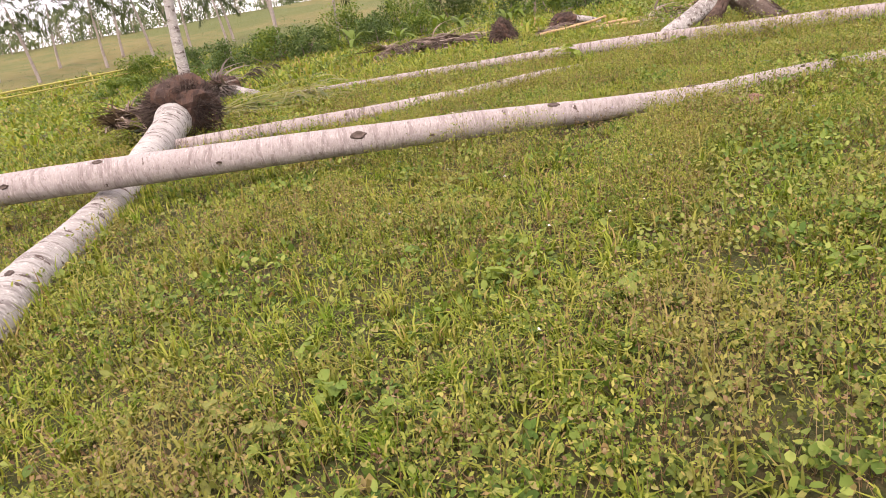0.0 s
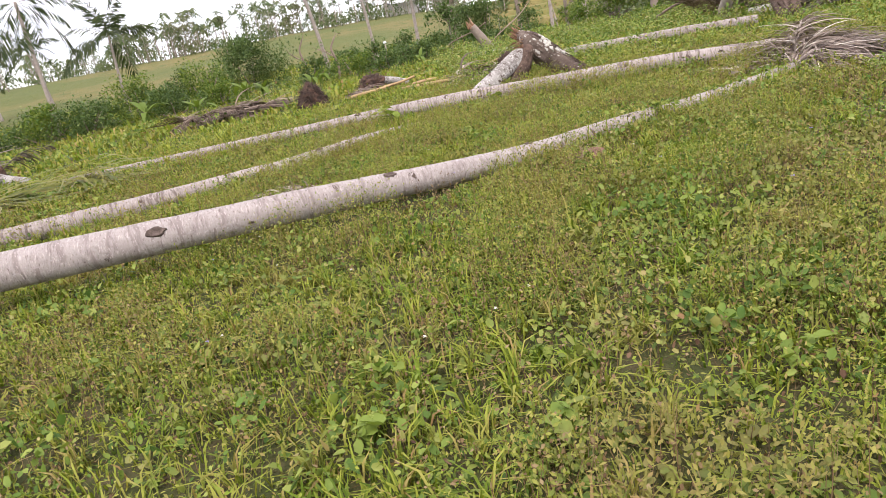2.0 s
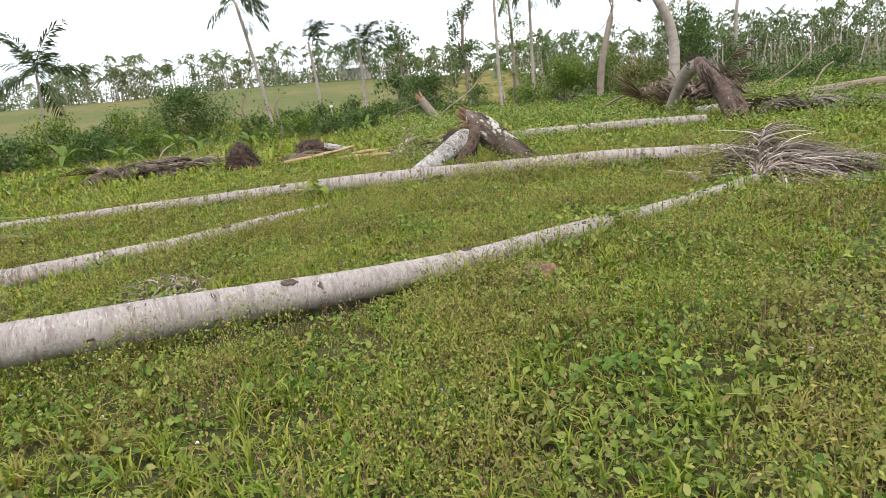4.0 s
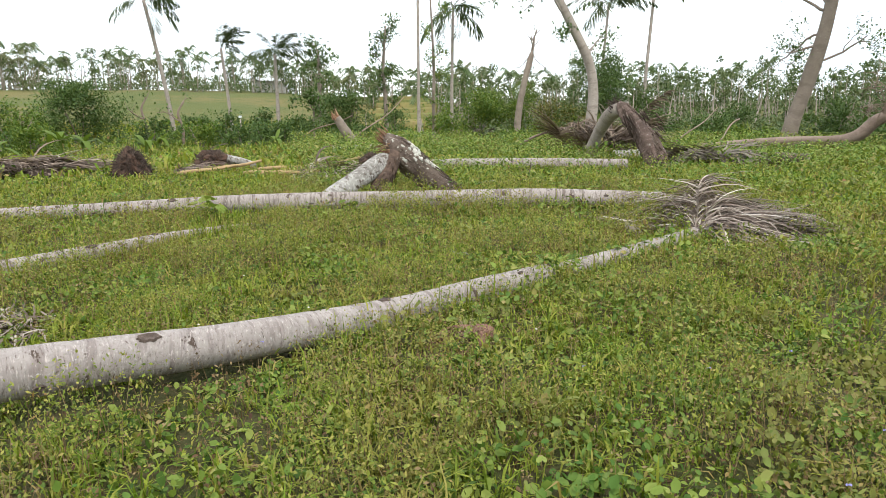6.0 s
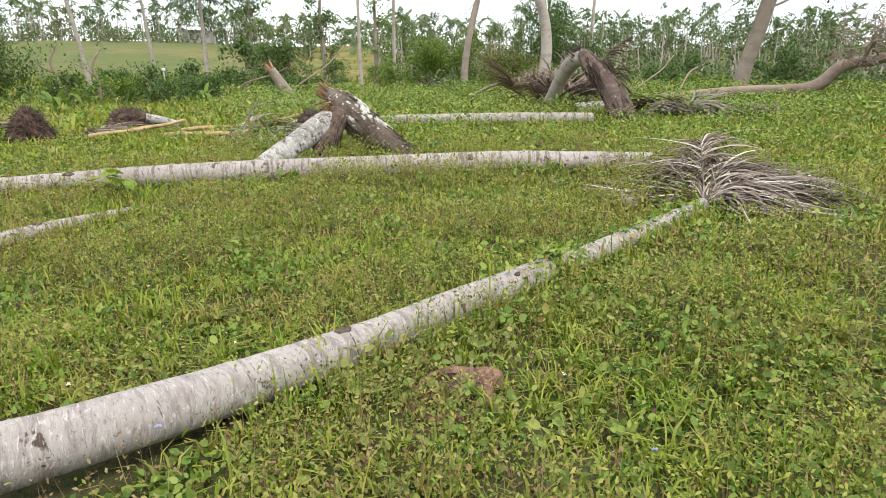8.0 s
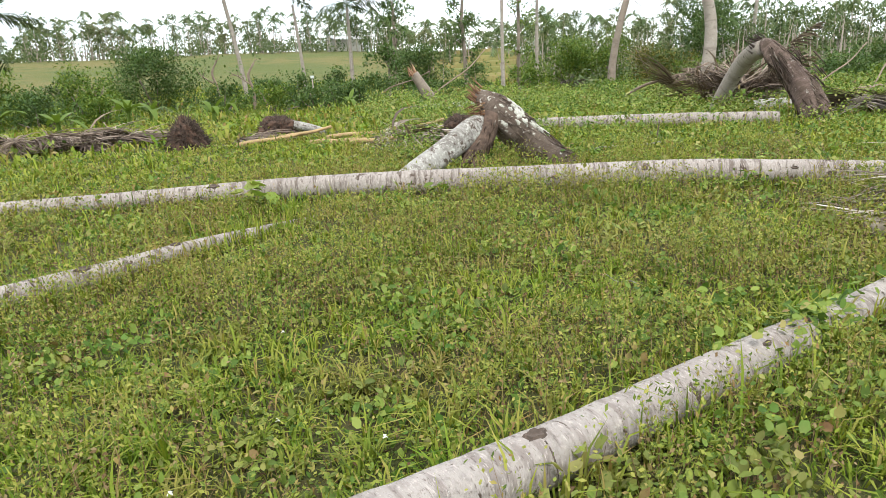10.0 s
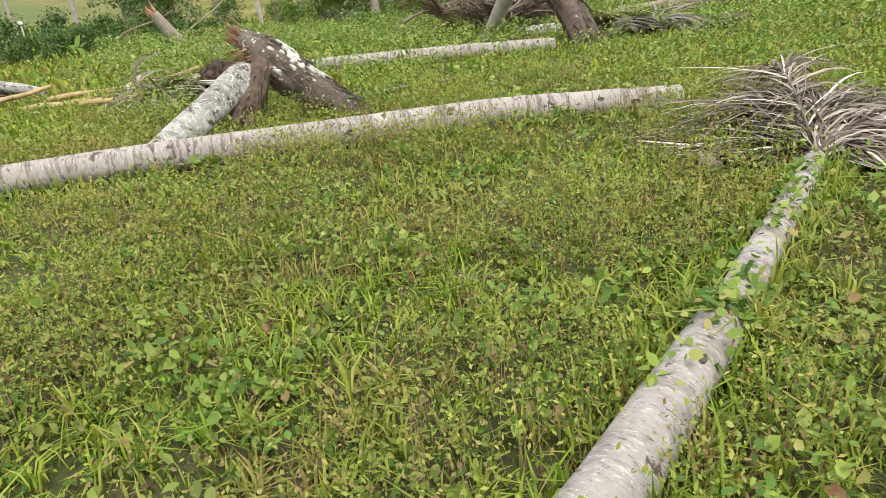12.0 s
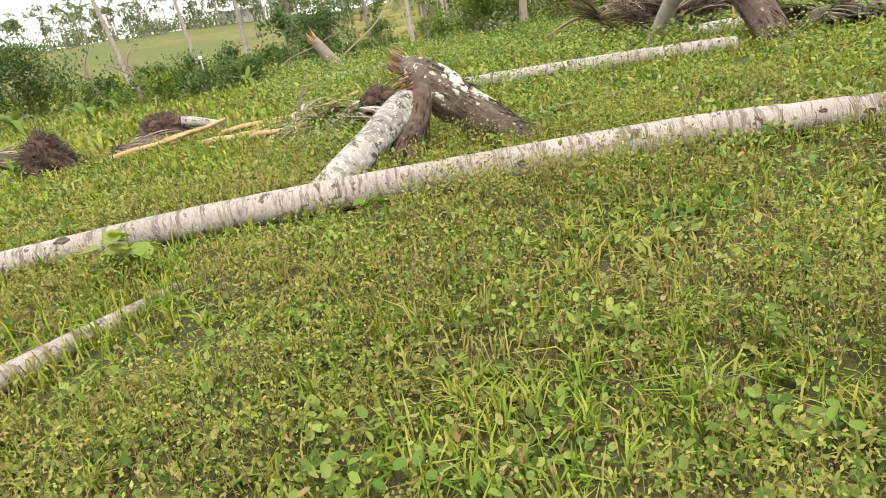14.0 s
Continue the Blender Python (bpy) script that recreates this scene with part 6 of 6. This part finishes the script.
def build_seed_stalks():
    rng = np.random.default_rng(403)
    x, y = meadow(rng, 100, 0, 8, (-6, 0.6, 11, 16))
    f = patchiness(x, y, 2.8, 21)
    keep = rng.random(len(x)) < f ** 1.5
    x, y = x[keep], y[keep]
    n = len(x)
    h = rng.uniform(0.10, 0.27, n)
    a = np.stack([x, y, np.zeros(n)], 1)
    b = a + np.stack([rng.normal(0, 0.04, n), rng.normal(0, 0.04, n), h], 1)
    parts = [sticks(a, b, 0.0022)]
    i = np.repeat(np.arange(n), 7)
    pos = a[i] + (b - a)[i] * rng.uniform(0.35, 1.05, (len(i), 1)) + rng.normal(0, 0.012, (len(i), 3))
    parts.append(leaves(pos, rng.uniform(0.012, 0.028, len(i)), 0.2, 0.6, rng, rich=False))
    tagged(part("seed_stalks", join_meshes("seed_stalks", parts), STALK), "brown seeding stalks in the meadow", "stalks", kind="stuff")
    # dead leaves on the ground
    x, y = meadow(rng, 45, 0, 4.5, (-6, 0.6, 9, 14))
    pos = np.stack([x, y, rng.uniform(0.01, 0.07, len(x))], 1)
    v, q, t = leaves(pos, rng.uniform(0.02, 0.045, len(x)), 0.2, 0.5, rng, fold=1.2)
    tagged(part("dead_leaves", mesh_arrays("dead_leaves", v, q, t), DEAD_LEAF), "curled brown dead leaves between the plants", "dead leaves", kind="stuff")


def build_small_leaves():
    """A mat of tiny leaflets between the larger weeds."""
    rng = np.random.default_rng(406)
    parts = []
    for near, far, dens, box, size in ((0, 3.2, 760, (-4, 0.6, 7, 11.5), 0.020), (3.2, 7.0, 300, (-7, 0.6, 10, 15), 0.027), (7.0, 13, 160, (-13, 0.6, 17, 21), 0.05)):
        x, y = meadow(rng, dens, near, far, box)
        f = patchiness(x, y, 2.6, 41)
        keep = rng.random(len(x)) < 0.25 + 0.9 * f
        x, y, f = x[keep], y[keep], f[keep]
        pos = np.stack([x, y, ground_z(x, y) + rng.uniform(0.02, 0.12, len(x)) * (0.6 + f)], 1)
        parts.append(leaves(pos, size * rng.uniform(0.6, 1.5, len(x)), 0.25, 0.5, rng, rich=False))
    tagged(part("small_weeds", join_meshes("small_weeds", parts), GRASS), "tiny yellow-green weed leaves between grass", "weeds", kind="stuff")


def build_leafy_clumps():
    """Knee-high weeds with many small leaves up thin stems, in drifts."""
    rng = np.random.default_rng(407)
    parts, stem_a, stem_b = [], [], []
    for near, far, dens, box, per, size in ((0, 3.5, 110, (-4, 0.6, 7, 11.5), 30, 0.021), (3.5, 8.5, 72, (-7, 0.6, 12, 17), 20, 0.031)):
        x, y = meadow(rng, dens, near, far, box)
        lush = smooth(-1.5, 4.0, x - 0.3 * y + 2.0)
        f = patchiness(x, y, 3.0, 83)
        keep = rng.random(len(x)) < np.maximum(smooth(0.34, 0.60, f) * (0.55 + 0.45 * lush), 0.95 * (np.hypot((x - 1.9) / 1.8, (y - 10.2) / 0.5) < 1))
        x, y = x[keep], y[keep]
        n = len(x)
        h = rng.uniform(0.09, 0.30, n) * (0.65 + 0.85 * smooth(0.4, 0.75, patchiness(x, y, 3.0, 83)))
        top = np.stack([x + rng.normal(0, 0.05, n), y + rng.normal(0, 0.05, n), ground_z(x, y) + h], 1)
        foot = np.stack([x, y, ground_z(x, y)], 1)
        stem_a.append(foot)
        stem_b.append(top)
        i = np.repeat(np.arange(n), per)
        u = rng.uniform(0.3, 1.05, len(i)) ** 0.7
        pos = foot[i] + (top - foot)[i] * u[:, None] + rng.normal(0, 1, (len(i), 3)) * np.array([0.05, 0.05, 0.01])
        parts.append(leaves(pos, size * rng.uniform(0.6, 1.4, len(i)), 0.1, 0.5, rng, rich=False))
    tagged(part("leafy_weeds", join_meshes("leafy_weeds", parts), WEED_FINE), "small-leaved weeds standing in drifts", "weeds", kind="stuff")
    v, q, t = sticks(np.concatenate(stem_a), np.concatenate(stem_b), 0.0025)
    tagged(part("leafy_weed_stems", mesh_arrays("leafy_weed_stems", v, q, t), STALK), "thin stems of the small-leaved weeds", "weed stems", kind="stuff")


def build_tall_weeds():
    """Taller leafy growth beyond the trunks and along the trunks' sides."""
    rng = np.random.default_rng(404)
    x, y = meadow(rng, 14, 5.5, 26, (4, 6, 34, 36), 0.3, 1.75)
    f = patchiness(x, y, 0.9, 31)
    keep = rng.random(len(x)) < f * smooth(9.0, 15.0, np.hypot(x - 2, y - 5) + 2.2 * f)
    x, y = x[keep], y[keep]
    per = 26
    i = np.repeat(np.arange(len(x)), per)
    r = np.hypot(x - 2, y - 5)
    h = np.clip(0.20 + 0.026 * (r - 8), 0.18, 0.65)
    pos = np.stack([x[i] + rng.normal(0, 0.16, len(i)), y[i] + rng.normal(0, 0.16, len(i)), ground_z(x, y)[i] + h[i] * rng.uniform(0.15, 1.15, len(i))], 1)
    v, q, t = leaves(pos, (0.036 + 0.0022 * r[i]) * rng.uniform(0.6, 1.3, len(i)), 0.5, 0.6, rng, rich=False)
    tagged(part("tall_weeds", mesh_arrays("tall_weeds", v, q, t), WEED), "taller bright green weeds beyond the trunks", "weeds", kind="stuff")
    pos = []
    for path, lo, hi in ((LOG_PATHS[0], 0.45, 1.0), (LOG_PATHS[2], 0.0, 1.0), (LOG_PATHS[3], 0.0, 1.0), (LOG_PATHS[1], 0.0, 0.8), (LOG_PATHS[4], 0, 1)):
        n = 2200
        k = (rng.uniform(lo, hi, n) * (len(path) - 1)).astype(int)
        t = path[np.minimum(k + 1, len(path) - 1)][:, :2] - path[np.maximum(k - 1, 0)][:, :2]
        nrm = np.stack([-t[:, 1], t[:, 0]], 1)
        nrm /= np.linalg.norm(nrm, axis=1)[:, None] + 1e-9
        off = (path[k][:, 3] * 1.0 + np.abs(rng.normal(0, 0.07, n))) * rng.choice([-1, 1], n)
        p = path[k][:, :2] + nrm * off[:, None]
        pos.append(np.stack([p[:, 0], p[:, 1], np.zeros(n)], 1))
    path, n = LOG_PATHS[0], 1300
    k = (rng.uniform(0.60, 0.97, n) * (len(path) - 1)).astype(int)
    lump = patchiness(path[k, 0], path[k, 1], 4.0, 55) > 0.42
    k = k[lump | (rng.random(n) < 0.25)]
    across = rng.normal(0, 0.13, len(k))
    over = np.stack([path[k, 0] + rng.normal(0, 0.04, len(k)), path[k, 1] + across, np.clip(path[k, 2] + path[k, 3] + 0.02 - np.abs(across) * 0.8 + rng.normal(0, 0.035, len(k)), 0.03, 0.3)], 1)
    v, q, t = leaves(over, rng.uniform(0.03, 0.065, len(k)), 0.5, 0.7, rng)
    tagged(part("creeping_weeds", mesh_arrays("creeping_weeds", v, q, t), WEED), "leafy weeds growing over the fallen trunk", "weeds", kind="stuff")
    pos = np.concatenate(pos)
    v, q, t = blades(pos, 0.14 * rng.lognormal(0, 0.4, len(pos)), 0.010, rng, 0.6)
    tagged(part("grass_by_trunks", mesh_arrays("grass_by_trunks", v, q, t), GRASS), "longer grass tufts against the trunks", "grass", kind="stuff")


def build_flowers():
    rng = np.random.default_rng(405)
    for nm, mat, n, lab, lo, hi in (("blue_flower", PETAL_BLUE, 12, "tiny blue-violet meadow flower on a thin stem", 0.14, 0.22), ("white_flower", PETAL_WHITE, 16, "tiny white meadow flower on a thin stem", 0.08, 0.16)):
        v, q, t = leaves(np.zeros((6, 3)), 0.014, 0.8, 0.7, rng)
        petals = mesh_arrays("petals", v, q, t)
        petals.materials.append(mat)
        stem = mesh_arrays("stem", *sticks(np.array([[0, 0, -0.2]]), np.array([[0, 0, 0.0]]), 0.002))
        stem.materials.append(GRASS)
        for _ in range(n):
            x, y = rng.uniform(-0.6, 4.5), rng.uniform(2.2, 9.5)
            ob = thing(nm, x, y, rng.uniform(lo, hi), lab, "flower", "meadow flowers")
            part("petals", petals, None, ob)
            part("stem", stem, None, ob)


build_grass()
build_weeds()
build_seed_stalks()
build_small_leaves()
build_leafy_clumps()
build_tall_weeds()
build_flowers()
